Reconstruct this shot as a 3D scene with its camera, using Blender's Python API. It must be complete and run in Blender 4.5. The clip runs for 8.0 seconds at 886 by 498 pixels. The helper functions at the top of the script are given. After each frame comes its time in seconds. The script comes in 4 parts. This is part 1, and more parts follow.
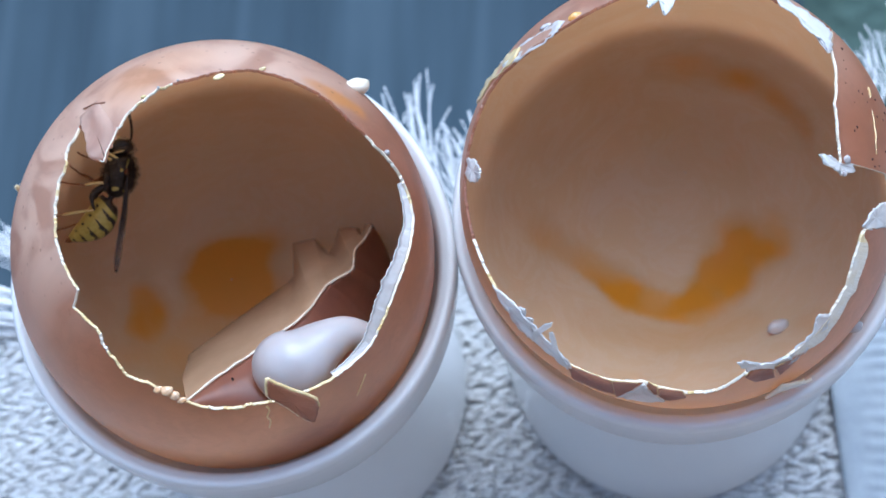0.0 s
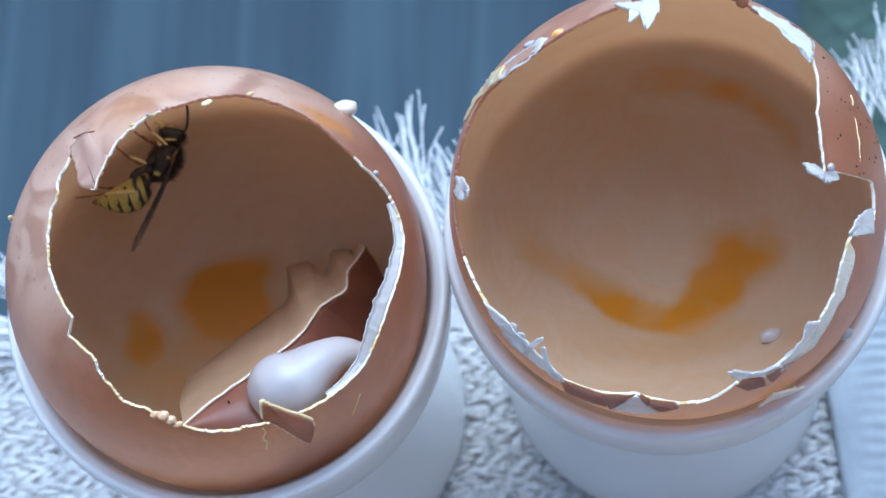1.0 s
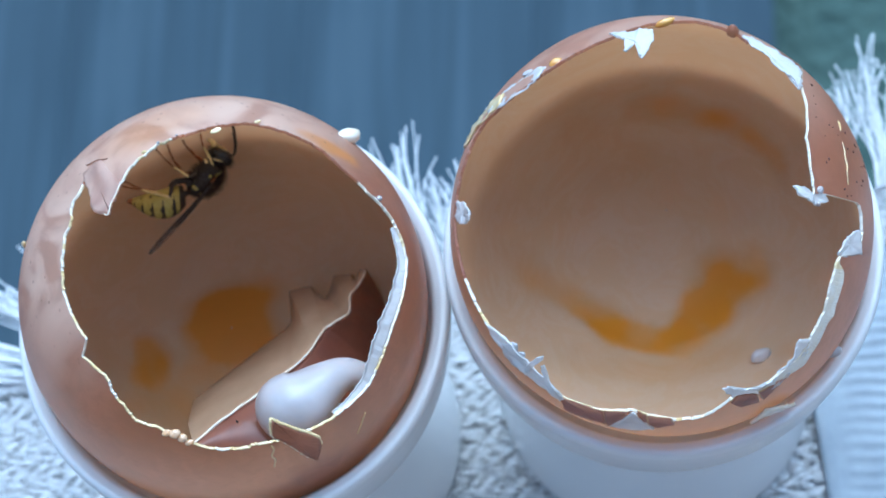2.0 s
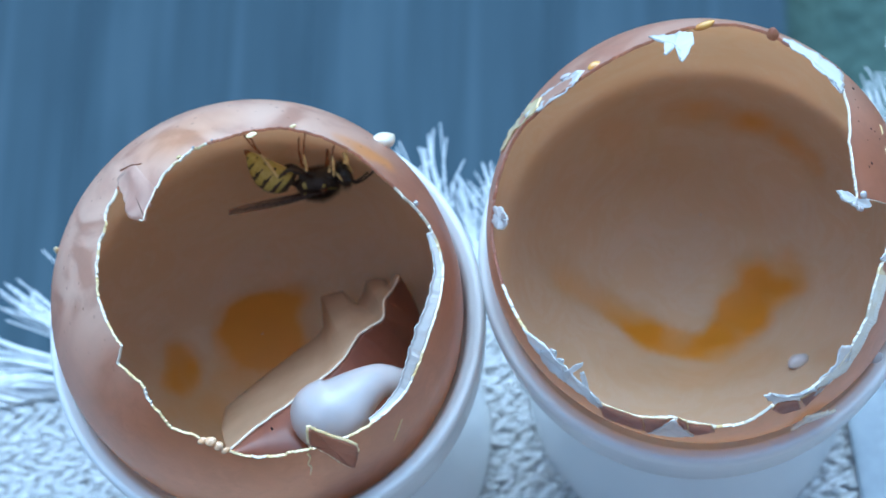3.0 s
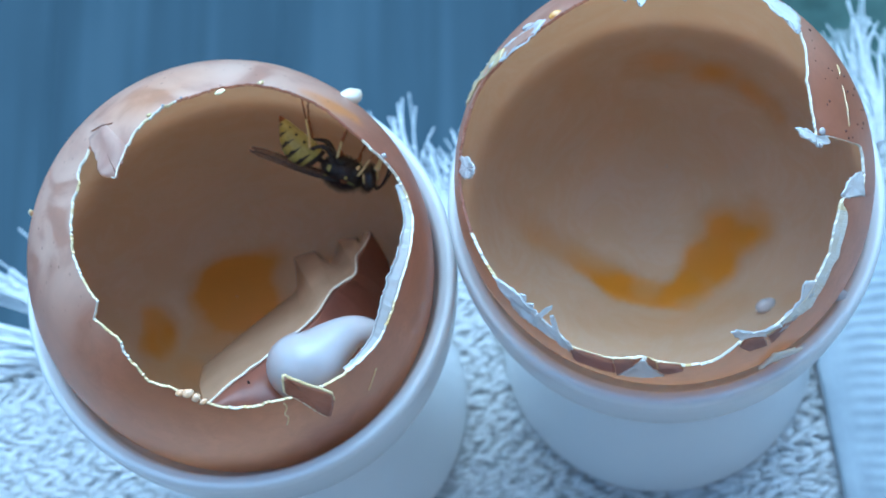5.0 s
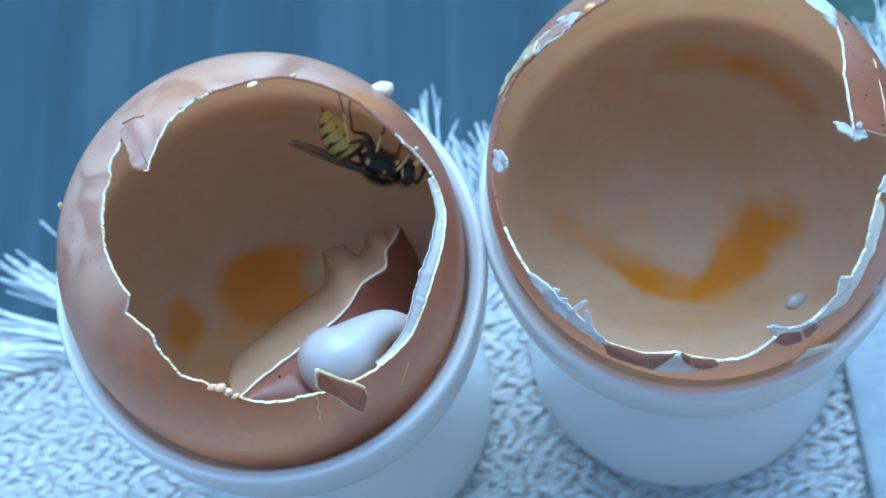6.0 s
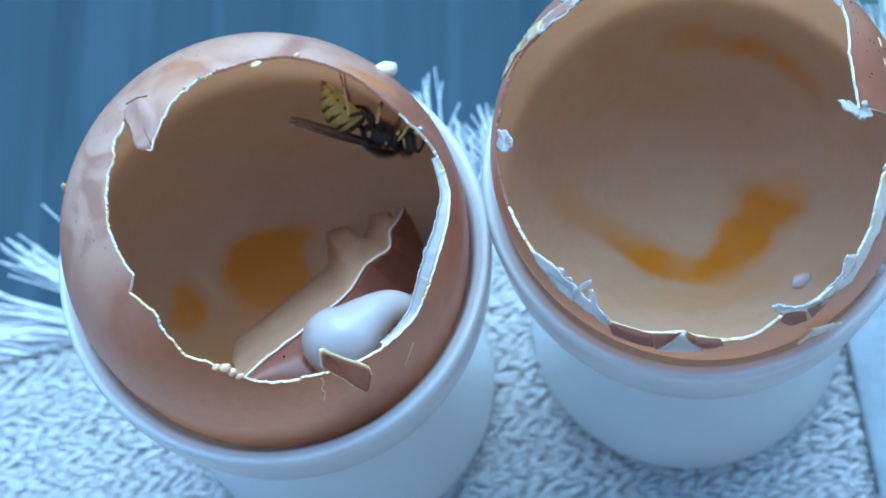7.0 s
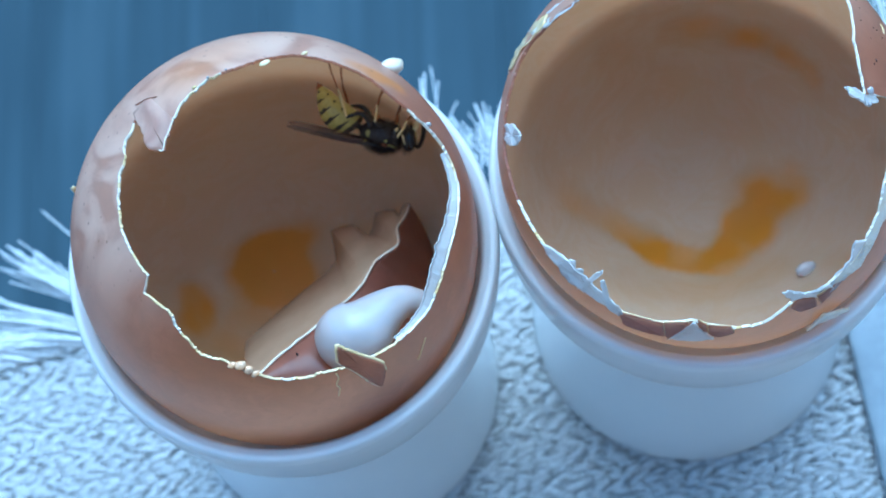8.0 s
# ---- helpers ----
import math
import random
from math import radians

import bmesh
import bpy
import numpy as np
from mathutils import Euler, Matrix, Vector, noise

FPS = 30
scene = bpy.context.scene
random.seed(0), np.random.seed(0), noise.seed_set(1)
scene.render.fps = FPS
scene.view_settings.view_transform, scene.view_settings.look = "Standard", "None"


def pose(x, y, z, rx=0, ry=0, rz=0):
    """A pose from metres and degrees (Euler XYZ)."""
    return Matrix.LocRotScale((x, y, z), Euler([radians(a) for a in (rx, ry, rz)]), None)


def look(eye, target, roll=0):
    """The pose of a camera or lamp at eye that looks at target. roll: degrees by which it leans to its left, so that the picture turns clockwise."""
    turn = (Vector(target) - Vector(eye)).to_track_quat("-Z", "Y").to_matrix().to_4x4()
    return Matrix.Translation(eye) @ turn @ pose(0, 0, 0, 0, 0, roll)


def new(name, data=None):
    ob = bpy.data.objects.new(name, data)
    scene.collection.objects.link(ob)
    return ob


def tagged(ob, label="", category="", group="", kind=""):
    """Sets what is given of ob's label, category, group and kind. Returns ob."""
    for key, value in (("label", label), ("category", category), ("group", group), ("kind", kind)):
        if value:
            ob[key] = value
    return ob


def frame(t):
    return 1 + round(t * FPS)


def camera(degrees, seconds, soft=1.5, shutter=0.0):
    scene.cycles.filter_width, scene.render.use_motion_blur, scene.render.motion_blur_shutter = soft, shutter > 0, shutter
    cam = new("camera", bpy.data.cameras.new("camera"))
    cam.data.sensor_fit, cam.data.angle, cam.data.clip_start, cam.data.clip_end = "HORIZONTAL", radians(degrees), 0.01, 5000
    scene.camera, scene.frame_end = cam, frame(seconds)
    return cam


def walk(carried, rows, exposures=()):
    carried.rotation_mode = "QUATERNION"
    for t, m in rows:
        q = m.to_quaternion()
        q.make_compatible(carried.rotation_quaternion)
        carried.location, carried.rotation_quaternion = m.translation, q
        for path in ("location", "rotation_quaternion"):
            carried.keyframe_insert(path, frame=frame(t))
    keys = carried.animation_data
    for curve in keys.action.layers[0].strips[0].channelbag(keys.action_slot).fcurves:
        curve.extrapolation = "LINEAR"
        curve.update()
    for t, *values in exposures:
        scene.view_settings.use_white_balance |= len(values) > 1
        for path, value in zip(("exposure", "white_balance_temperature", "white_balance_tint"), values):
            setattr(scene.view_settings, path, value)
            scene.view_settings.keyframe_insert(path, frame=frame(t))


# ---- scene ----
cam = camera(25.00, 8.0, 1.5)
PATH = [
    (0, (-0.00512, -0.06491, 0.25431), (0.00159, 0.02839, -0.03073), -15.41),
    (0.5, (-0.00336, -0.06611, 0.25353), (0.00299, 0.02818, -0.03120), -16.57),
    (1, (-0.00341, -0.06622, 0.25549), (0.00293, 0.03030, -0.02848), -17.31),
    (1.5, (-0.00603, -0.06948, 0.25937), (0.00325, 0.02936, -0.02373), -16.20),
    (2, (-0.00679, -0.06880, 0.26118), (0.00527, 0.03160, -0.02126), -14.66),
    (2.2, (-0.00926, -0.06727, 0.26122), (0.00253, 0.03305, -0.02126), -14.34),
    (3.3, (-0.00965, -0.06633, 0.25948), (0.00191, 0.03410, -0.02297), -15.21),
    (3.5, (-0.00932, -0.06789, 0.25952), (0.00289, 0.03192, -0.02313), -14.96),
    (4, (-0.00823, -0.07264, 0.26148), (0.00571, 0.02788, -0.02083), -15.02),
    (4.5, (-0.00937, -0.07366, 0.26113), (0.00537, 0.02723, -0.02102), -14.97),
    (6, (-0.01401, -0.07132, 0.25996), (0.00038, 0.02832, -0.02265), -14.92),
    (6.5, (-0.01505, -0.07099, 0.25948), (-0.00089, 0.02791, -0.02340), -14.94),
    (7, (-0.01504, -0.07194, 0.25934), (-0.00087, 0.02642, -0.02373), -15.03),
    (7.5, (-0.01581, -0.07349, 0.26041), (-0.00011, 0.02403, -0.02287), -14.60),
    (8, (-0.01935, -0.07192, 0.26039), (-0.00075, 0.02574, -0.02266), -13.77),
]
STOPS = 0.58
EXPOSURES = [(0.0, STOPS, 4830, 5), (1.0, STOPS, 4700, 3), (2.0, STOPS, 4450, -2), (3.5, STOPS, 4190, -7), (4.5, STOPS, 4090, -9), (8.0, STOPS, 3930, -10)]

walk(cam, [(t, look(eye, target, roll)) for t, eye, target, roll in PATH], EXPOSURES)
cam.data.dof.use_dof, cam.data.dof.focus_distance, cam.data.dof.aperture_fstop = True, 0.19, 50

# ---------------------------------------------------------------- world and light
world = bpy.data.worlds.new("World")
scene.world = world
world.use_nodes = True
sky = world.node_tree.nodes.new("ShaderNodeTexSky")
sky.sky_type, sky.sun_disc = "NISHITA", False
sky.air_density, sky.dust_density = 1.2, 3.0
sky.sun_elevation, sky.sun_rotation = radians(57), radians(22)
haze = world.node_tree.nodes.new("ShaderNodeHueSaturation")
haze.inputs["Saturation"].default_value = 0.85
world.node_tree.links.new(sky.outputs["Color"], haze.inputs["Color"])
world.node_tree.links.new(haze.outputs["Color"], world.node_tree.nodes["Background"].inputs["Color"])
world.node_tree.nodes["Background"].inputs["Strength"].default_value = 0.14

sun = new("sun", bpy.data.lights.new("sun", "SUN"))
sun.data.energy, sun.data.angle, sun.data.color = 1.9, radians(60), (1.0, 0.95, 0.88)
sun.matrix_world = look((0.20, 0.50, 0.84), (0, 0, 0))

CM, MM = 0.01, 0.001
LEFT_AXIS, RIGHT_AXIS = (-2.199, 0.576), (2.41, -0.443)


# ---------------------------------------------------------------- materials
def material(name, rough=0.5, metal=0.0):
    m = bpy.data.materials.new(name)
    m.use_nodes = True
    b = m.node_tree.nodes["Principled BSDF"]
    b.inputs["Roughness"].default_value, b.inputs["Metallic"].default_value = rough, metal
    return m, m.node_tree.nodes, m.node_tree.links, b


def coords(n, l, stretch=(1, 1, 1), kind="Object"):
    tc, mp = n.new("ShaderNodeTexCoord"), n.new("ShaderNodeMapping")
    mp.inputs["Scale"].default_value = stretch
    l.new(tc.outputs[kind], mp.inputs["Vector"])
    return mp.outputs["Vector"]


def noise_tex(n, l, vec, scale, detail=4, rough=0.55, distortion=0.0):
    t = n.new("ShaderNodeTexNoise")
    for key, v in (("Scale", scale), ("Detail", detail), ("Roughness", rough), ("Distortion", distortion)):
        t.inputs[key].default_value = v
    l.new(vec, t.inputs["Vector"])
    return t.outputs["Fac"]


def ramp(n, l, fac, stops):
    r = n.new("ShaderNodeValToRGB")
    e = r.color_ramp.elements
    while len(e) < len(stops):
        e.new(0.5)
    for k, (p, c) in zip(e, stops):
        k.position, k.color = p, (*c, 1) if len(c) == 3 else c
    l.new(fac, r.inputs["Fac"])
    return r.outputs["Color"]


def mix(n, l, fac, a, b, mode="MIX"):
    m = n.new("ShaderNodeMix")
    m.data_type, m.blend_type = "RGBA", mode
    for s, v in ((m.inputs["Factor"], fac), (m.inputs["A"], a), (m.inputs["B"], b)):
        if isinstance(v, (int, float)):
            s.default_value = v
        elif isinstance(v, tuple):
            s.default_value = (*v, 1)
        else:
            l.new(v, s)
    return m.outputs["Result"]


def bump(n, l, b, height, strength, dist):
    k = n.new("ShaderNodeBump")
    k.inputs["Strength"].default_value, k.inputs["Distance"].default_value = strength, dist
    l.new(height, k.inputs["Height"])
    l.new(k.outputs["Normal"], b.inputs["Normal"])


def attribute(n, name):
    a = n.new("ShaderNodeAttribute")
    a.attribute_name = name
    return a.outputs["Fac"]


def let_light_through(m, n, l, b, color, share):
    """Thin shell: part of the light passes through it, scattered."""
    t, mx = n.new("ShaderNodeBsdfTranslucent"), n.new("ShaderNodeMixShader")
    l.new(color, t.inputs["Color"])
    mx.inputs["Fac"].default_value = share
    l.new(b.outputs["BSDF"], mx.inputs[1])
    l.new(t.outputs["BSDF"], mx.inputs[2])
    l.new(mx.outputs["Shader"], n["Material Output"].inputs["Surface"])


def make_shell():
    m, n, l, b = material("brown_eggshell", 0.36)
    v = coords(n, l)
    big = noise_tex(n, l, v, 160, 4)
    col = ramp(n, l, big, [(0.3, (0.245, 0.105, 0.070)), (0.55, (0.30, 0.135, 0.094)), (0.75, (0.37, 0.185, 0.132))])
    mottle = ramp(n, l, noise_tex(n, l, v, 420, 5, 0.65, 0.6), [(0.38, (0.85, 0.85, 0.85)), (0.58, (0, 0, 0))])
    col = mix(n, l, mottle, col, (0.20, 0.088, 0.066))
    film = noise_tex(n, l, coords(n, l, (1, 1, 0.45)), 115, 4, 0.45, 1.8)
    fm = ramp(n, l, film, [(0.34, (0.38, 0.38, 0.38)), (0.47, (0.80, 0.80, 0.80)), (0.62, (1, 1, 1))])
    dry = n.new("ShaderNodeMath")
    dry.operation = "MULTIPLY"
    l.new(fm, dry.inputs[0])
    l.new(attribute(n, "film"), dry.inputs[1])
    col = mix(n, l, dry.outputs[0], col, (0.83, 0.655, 0.52))
    col = mix(n, l, attribute(n, "yolk"), col, (0.62, 0.27, 0.05))
    pores = n.new("ShaderNodeTexVoronoi")
    pores.inputs["Scale"].default_value = 760
    l.new(v, pores.inputs["Vector"])
    sp = ramp(n, l, pores.outputs["Distance"], [(0.0, (1, 1, 1)), (0.11, (0.85, 0.85, 0.85)), (0.16, (0, 0, 0))])
    area = ramp(n, l, noise_tex(n, l, v, 60, 2), [(0.42, (0, 0, 0)), (0.54, (0.8, 0.8, 0.8))])
    col = mix(n, l, mix(n, l, 1.0, sp, area, "MULTIPLY"), col, (0.20, 0.085, 0.05))
    l.new(col, b.inputs["Base Color"])
    b.inputs["Coat Weight"].default_value, b.inputs["Coat Roughness"].default_value = 0.25, 0.25
    bump(n, l, b, noise_tex(n, l, v, 1500, 3), 0.25, 0.0001)
    let_light_through(m, n, l, b, mix(n, l, 0.85, col, (1.0, 0.68, 0.46)), 0.46)
    return m


def make_membrane():
    m, n, l, b = material("shell_lining", 0.38)
    v = coords(n, l)
    big = noise_tex(n, l, v, 90, 5, 0.6, 0.5)
    col = ramp(n, l, big, [(0.3, (0.87, 0.67, 0.40)), (0.5, (0.90, 0.705, 0.435)), (0.7, (0.92, 0.74, 0.48))])
    # Pinkish band near the edge; paints light passing the shell above the cup.
    col = mix(n, l, attribute(n, "lit_band"), col, (0.78, 0.56, 0.42))
    fine = noise_tex(n, l, v, 420, 5, 0.65, 1.0)
    wob = n.new("ShaderNodeMath")
    wob.operation = "MULTIPLY_ADD"
    l.new(fine, wob.inputs[0])
    wob.inputs[1].default_value, wob.inputs[2].default_value = 0.3, -0.13
    yk = n.new("ShaderNodeMath")
    yk.operation, yk.use_clamp = "ADD", True
    l.new(attribute(n, "yolk"), yk.inputs[0])
    gate = n.new("ShaderNodeMath")
    gate.operation = "MULTIPLY"
    l.new(wob.outputs[0], gate.inputs[0])
    l.new(attribute(n, "yolk"), gate.inputs[1])
    l.new(gate.outputs[0], yk.inputs[1])
    streak = noise_tex(n, l, coords(n, l, (1, 1.4, 2.2)), 75, 7, 0.62, 3.2)
    col = mix(n, l, ramp(n, l, streak, [(0.47, (0, 0, 0)), (0.53, (0.75, 0.75, 0.75)), (0.58, (0.15, 0.15, 0.15)), (0.66, (0.85, 0.85, 0.85))]), col, (0.94, 0.79, 0.58))
    ycol = ramp(n, l, yk.outputs[0], [(0.0, (0.73, 0.54, 0.33)), (0.3, (0.74, 0.45, 0.15)), (0.6, (0.84, 0.43, 0.05)), (1.0, (0.86, 0.38, 0.006))])
    col = mix(n, l, yk.outputs[0], col, ycol)
    l.new(col, b.inputs["Base Color"])
    l.new(ramp(n, l, yk.outputs[0], [(0.0, (0.62, 0.62, 0.62)), (1.0, (0.35, 0.35, 0.35))]), b.inputs["Roughness"])
    b.inputs["Specular IOR Level"].default_value = 0.3
    bump(n, l, b, fine, 0.12, 0.0002)
    let_light_through(m, n, l, b, mix(n, l, 0.6, col, (1.0, 0.78, 0.49)), 0.60)
    return m


def make_plain(name, c1, c2, rough, scale, bump_strength=0.1, bump_dist=0.0001, coat=0.0, stretch=(1, 1, 1)):
    m, n, l, b = material(name, rough)
    v = coords(n, l, stretch)
    f = noise_tex(n, l, v, scale, 5)
    l.new(ramp(n, l, f, [(0.3, c1), (0.7, c2)]), b.inputs["Base Color"])
    b.inputs["Coat Weight"].default_value = coat
    bump(n, l, b, noise_tex(n, l, v, scale * 4, 3), bump_strength, bump_dist)
    return m


SHELL, LINING = make_shell(), make_membrane()
EDGE = make_plain("broken_white_edge", (0.78, 0.66, 0.46), (0.86, 0.80, 0.69), 0.28, 700, 0.4, 0.0001, 0.4)
EDGE_YELLOW = make_plain("yolk_stained_edge", (0.68, 0.48, 0.18), (0.82, 0.68, 0.40), 0.3, 500, 0.4, 0.0001, 0.5)
ALBUMEN = make_plain("cooked_egg_white", (0.44, 0.40, 0.39), (0.50, 0.46, 0.45), 0.30, 200, 0.05, 0.0001, 0.25)
ALBUMEN.node_tree.nodes["Principled BSDF"].inputs["Subsurface Weight"].default_value = 0.6
ALBUMEN.node_tree.nodes["Principled BSDF"].inputs["Subsurface Radius"].default_value = (0.0025, 0.0020, 0.0017)


def make_skin():
    m, n, l, b = material("torn_white_skin", 0.3)
    v = coords(n, l)
    col = ramp(n, l, noise_tex(n, l, v, 500, 4), [(0.35, (0.88, 0.85, 0.82)), (0.65, (0.93, 0.92, 0.90))])
    l.new(col, b.inputs["Base Color"])
    b.inputs["Coat Weight"].default_value = 0.5
    bump(n, l, b, noise_tex(n, l, v, 900, 4), 0.5, 0.0002)
    let_light_through(m, n, l, b, mix(n, l, 0.0, col, (0.9, 0.9, 0.9)), 0.4)
    b.inputs["Alpha"].default_value = 0.94
    return m


SKIN = make_skin()
# Hanging skin in a darkened lining colour that carries the shade inside the egg.
SHADED_SKIN = make_plain("shaded_skin", (0.31, 0.20, 0.115), (0.39, 0.26, 0.16), 0.5, 260, 0.15, 0.0001)
CRUMB = make_plain("egg_crumb", (0.66, 0.36, 0.14), (0.80, 0.60, 0.40), 0.25, 900, 0.4, 0.0001, 0.6)
YOLK = make_plain("dried_yolk", (0.60, 0.26, 0.03), (0.72, 0.42, 0.10), 0.25, 600, 0.2, 0.0001, 0.5)
PORCELAIN = make_plain("white_porcelain", (0.84, 0.84, 0.84), (0.88, 0.88, 0.87), 0.20, 60, 0.02, 0.0001, 0.0)
PORCELAIN.node_tree.nodes["Principled BSDF"].inputs["Specular IOR Level"].default_value = 0.32
opal = PORCELAIN.node_tree
let_light_through(PORCELAIN, opal.nodes, opal.links, opal.nodes["Principled BSDF"], opal.nodes["Color Ramp"].outputs["Color"], 0.20)
COTTON = make_plain("cream_cotton_yarn", (0.68, 0.67, 0.66), (0.80, 0.80, 0.80), 0.9, 900, 0.6, 0.0002)
COTTON_BASE = make_plain("grey_beige_warp_yarn", (0.46, 0.45, 0.43), (0.58, 0.57, 0.55), 0.95, 1200, 0.6, 0.0002)
BLACK = make_plain("black_wasp_cuticle", (0.012, 0.011, 0.012), (0.035, 0.031, 0.03), 0.45, 2500, 0.6, 0.00003)
YELLOW = make_plain("yellow_wasp_cuticle", (0.34, 0.30, 0.055), (0.47, 0.43, 0.12), 0.3, 1800, 0.15, 0.00003)
PALE = make_plain("pale_yellow_wasp_cuticle", (0.58, 0.50, 0.20), (0.70, 0.62, 0.34), 0.3, 1800, 0.15, 0.00003)
PORE = make_plain("dark_shell_pore", (0.07, 0.03, 0.02), (0.12, 0.05, 0.035), 0.6, 2500)
AMBER = make_plain("amber_wasp_leg", (0.16, 0.05, 0.015), (0.32, 0.13, 0.035), 0.35, 2500, 0.15, 0.00003)
EYE = make_plain("dark_compound_eye", (0.012, 0.014, 0.018), (0.03, 0.035, 0.045), 0.18, 4000, 0.3, 0.00002)


def make_wing():
    m, n, l, b = material("smoky_wing", 0.25)
    v = coords(n, l, (1, 4, 1))
    l.new(ramp(n, l, noise_tex(n, l, v, 900, 4), [(0.35, (0.16, 0.09, 0.06)), (0.7, (0.34, 0.25, 0.20))]), b.inputs["Base Color"])
    b.inputs["Alpha"].default_value = 0.50
    return m


def make_napkin():
    m, n, l, b = material("white_crimped_paper", 0.6)
    v = coords(n, l)
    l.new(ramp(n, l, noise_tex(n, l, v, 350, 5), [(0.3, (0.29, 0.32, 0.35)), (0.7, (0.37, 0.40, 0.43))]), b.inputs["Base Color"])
    b.inputs["Alpha"].default_value = 0.86
    bump(n, l, b, noise_tex(n, l, v, 2600, 4), 0.4, 0.0001)
    return m


def make_planks():
    m, n, l, b = material("dark_weathered_deck_wood", 0.8)
    b.inputs["Specular IOR Level"].default_value = 0.27
    v = coords(n, l, (1, 0.05, 1), "Object")
    r = n.new("ShaderNodeObjectInfo")
    grain = noise_tex(n, l, v, 90, 6, 0.6, 0.3)
    col = ramp(n, l, grain, [(0.28, (0.028, 0.045, 0.060)), (0.5, (0.048, 0.072, 0.092)), (0.66, (0.066, 0.092, 0.114)), (0.78, (0.12, 0.15, 0.17))])
    col = mix(n, l, ramp(n, l, r.outputs["Random"], [(0.0, (0.0, 0.0, 0.0)), (1.0, (0.25, 0.25, 0.25))]), col, (0.085, 0.12, 0.15))
    l.new(col, b.inputs["Base Color"])
    bump(n, l, b, grain, 0.3, 0.002)
    return m


WING, NAPKIN, PLANK = make_wing(), make_napkin(), make_planks()
LAWN = make_plain("shaded_lawn", (0.045, 0.078, 0.066), (0.08, 0.122, 0.10), 0.9, 30, 0.8, 0.01)
PLASTER = make_plain("brown_blocker_plaster", (0.20, 0.14, 0.10), (0.26, 0.19, 0.14), 0.9, 12, 0.4, 0.002)
OAK = make_plain("oiled_table_wood", (0.16, 0.085, 0.045), (0.26, 0.15, 0.08), 0.4, 40, 0.2, 0.0005, 0.0, (0.08, 1, 1))


# ---------------------------------------------------------------- mesh helpers
def link_mesh(name, verts, faces, mats, parent=None, label="", smooth=True, face_mats=None):
    me = bpy.data.meshes.new(name)
    me.from_pydata([tuple(v) for v in verts], [], faces)
    for m in (mats if isinstance(mats, (list, tuple)) else [mats]):
        me.materials.append(m)
    if face_mats is not None:
        me.polygons.foreach_set("material_index", face_mats)
    me.polygons.foreach_set("use_smooth", [smooth] * len(me.polygons))
    me.validate()
    me.update()
    ob = new(name, me)
    if parent is not None:
        ob.parent = parent
    return tagged(ob, label)


def part(name, bm, mat, parent, label="", smooth=True):
    bmesh.ops.recalc_face_normals(bm, faces=bm.faces)
    me = bpy.data.meshes.new(name)
    bm.to_mesh(me)
    bm.free()
    me.materials.append(mat)
    me.polygons.foreach_set("use_smooth", [smooth] * len(me.polygons))
    ob = new(name, me)
    if parent is not None:
        ob.parent = parent
    return tagged(ob, label)


def thing(name, label, category, at=(0, 0, 0), group="", kind=""):
    ob = tagged(new(name), label, category, group, kind)
    ob.empty_display_size = 0.005
    ob.location = at
    return ob


def lathe(profile, n=96):
    """Verts and faces of a turned shape from (radius, height) pairs."""
    verts, faces = [], []
    for r, z in profile:
        for k in range(n):
            a = 2 * math.pi * k / n
            verts.append((r * math.cos(a), r * math.sin(a), z))
    for j in range(len(profile) - 1):
        for k in range(n):
            faces.append((j * n + k, j * n + (k + 1) % n, (j + 1) * n + (k + 1) % n, (j + 1) * n + k))
    return verts, faces


def smooth_profile(points, steps=6):
    """A Catmull-Rom curve through (radius, height) pairs."""
    p = [Vector((*q, 0)) for q in points]
    out = []
    for i in range(len(p) - 1):
        a, b, c, d = p[max(i - 1, 0)], p[i], p[i + 1], p[min(i + 2, len(p) - 1)]
        for s in range(steps):
            t = s / steps
            q = 0.5 * (2 * b + (c - a) * t + (2 * a - 5 * b + 4 * c - d) * t * t + (3 * b - a - 3 * c + d) * t ** 3)
            out.append((max(q.x, 0.0), q.y))
    out.append((p[-1].x, p[-1].y))
    return out


def tube(path, radii, sides=8):
    """Verts and faces of a closed tube along a path of points."""
    path = [Vector(q) for q in path]
    verts, faces = [], []
    side = None
    for i, q in enumerate(path):
        d = (path[min(i + 1, len(path) - 1)] - path[max(i - 1, 0)]).normalized()
        if side is None:
            side = d.orthogonal().normalized()
        side = (side - d * side.dot(d)).normalized()
        up = d.cross(side)
        r = radii[i] if isinstance(radii, (list, tuple)) else radii
        for k in range(sides):
            a = 2 * math.pi * k / sides
            verts.append(q + r * (math.cos(a) * side + math.sin(a) * up))
    for i in range(len(path) - 1):
        for k in range(sides):
            faces.append((i * sides + k, i * sides + (k + 1) % sides, (i + 1) * sides + (k + 1) % sides, (i + 1) * sides + k))
    faces.append(tuple(range(sides))[::-1])
    faces.append(tuple(range((len(path) - 1) * sides, len(path) * sides)))
    return verts, faces


def curve_points(points, steps=5):
    p = [Vector(q) for q in points]
    out = []
    for i in range(len(p) - 1):
        a, b, c, d = p[max(i - 1, 0)], p[i], p[i + 1], p[min(i + 2, len(p) - 1)]
        for s in range(steps):
            t = s / steps
            out.append(0.5 * (2 * b + (c - a) * t + (2 * a - 5 * b + 4 * c - d) * t * t + (3 * b - a - 3 * c + d) * t ** 3))
    return out + [p[-1]]


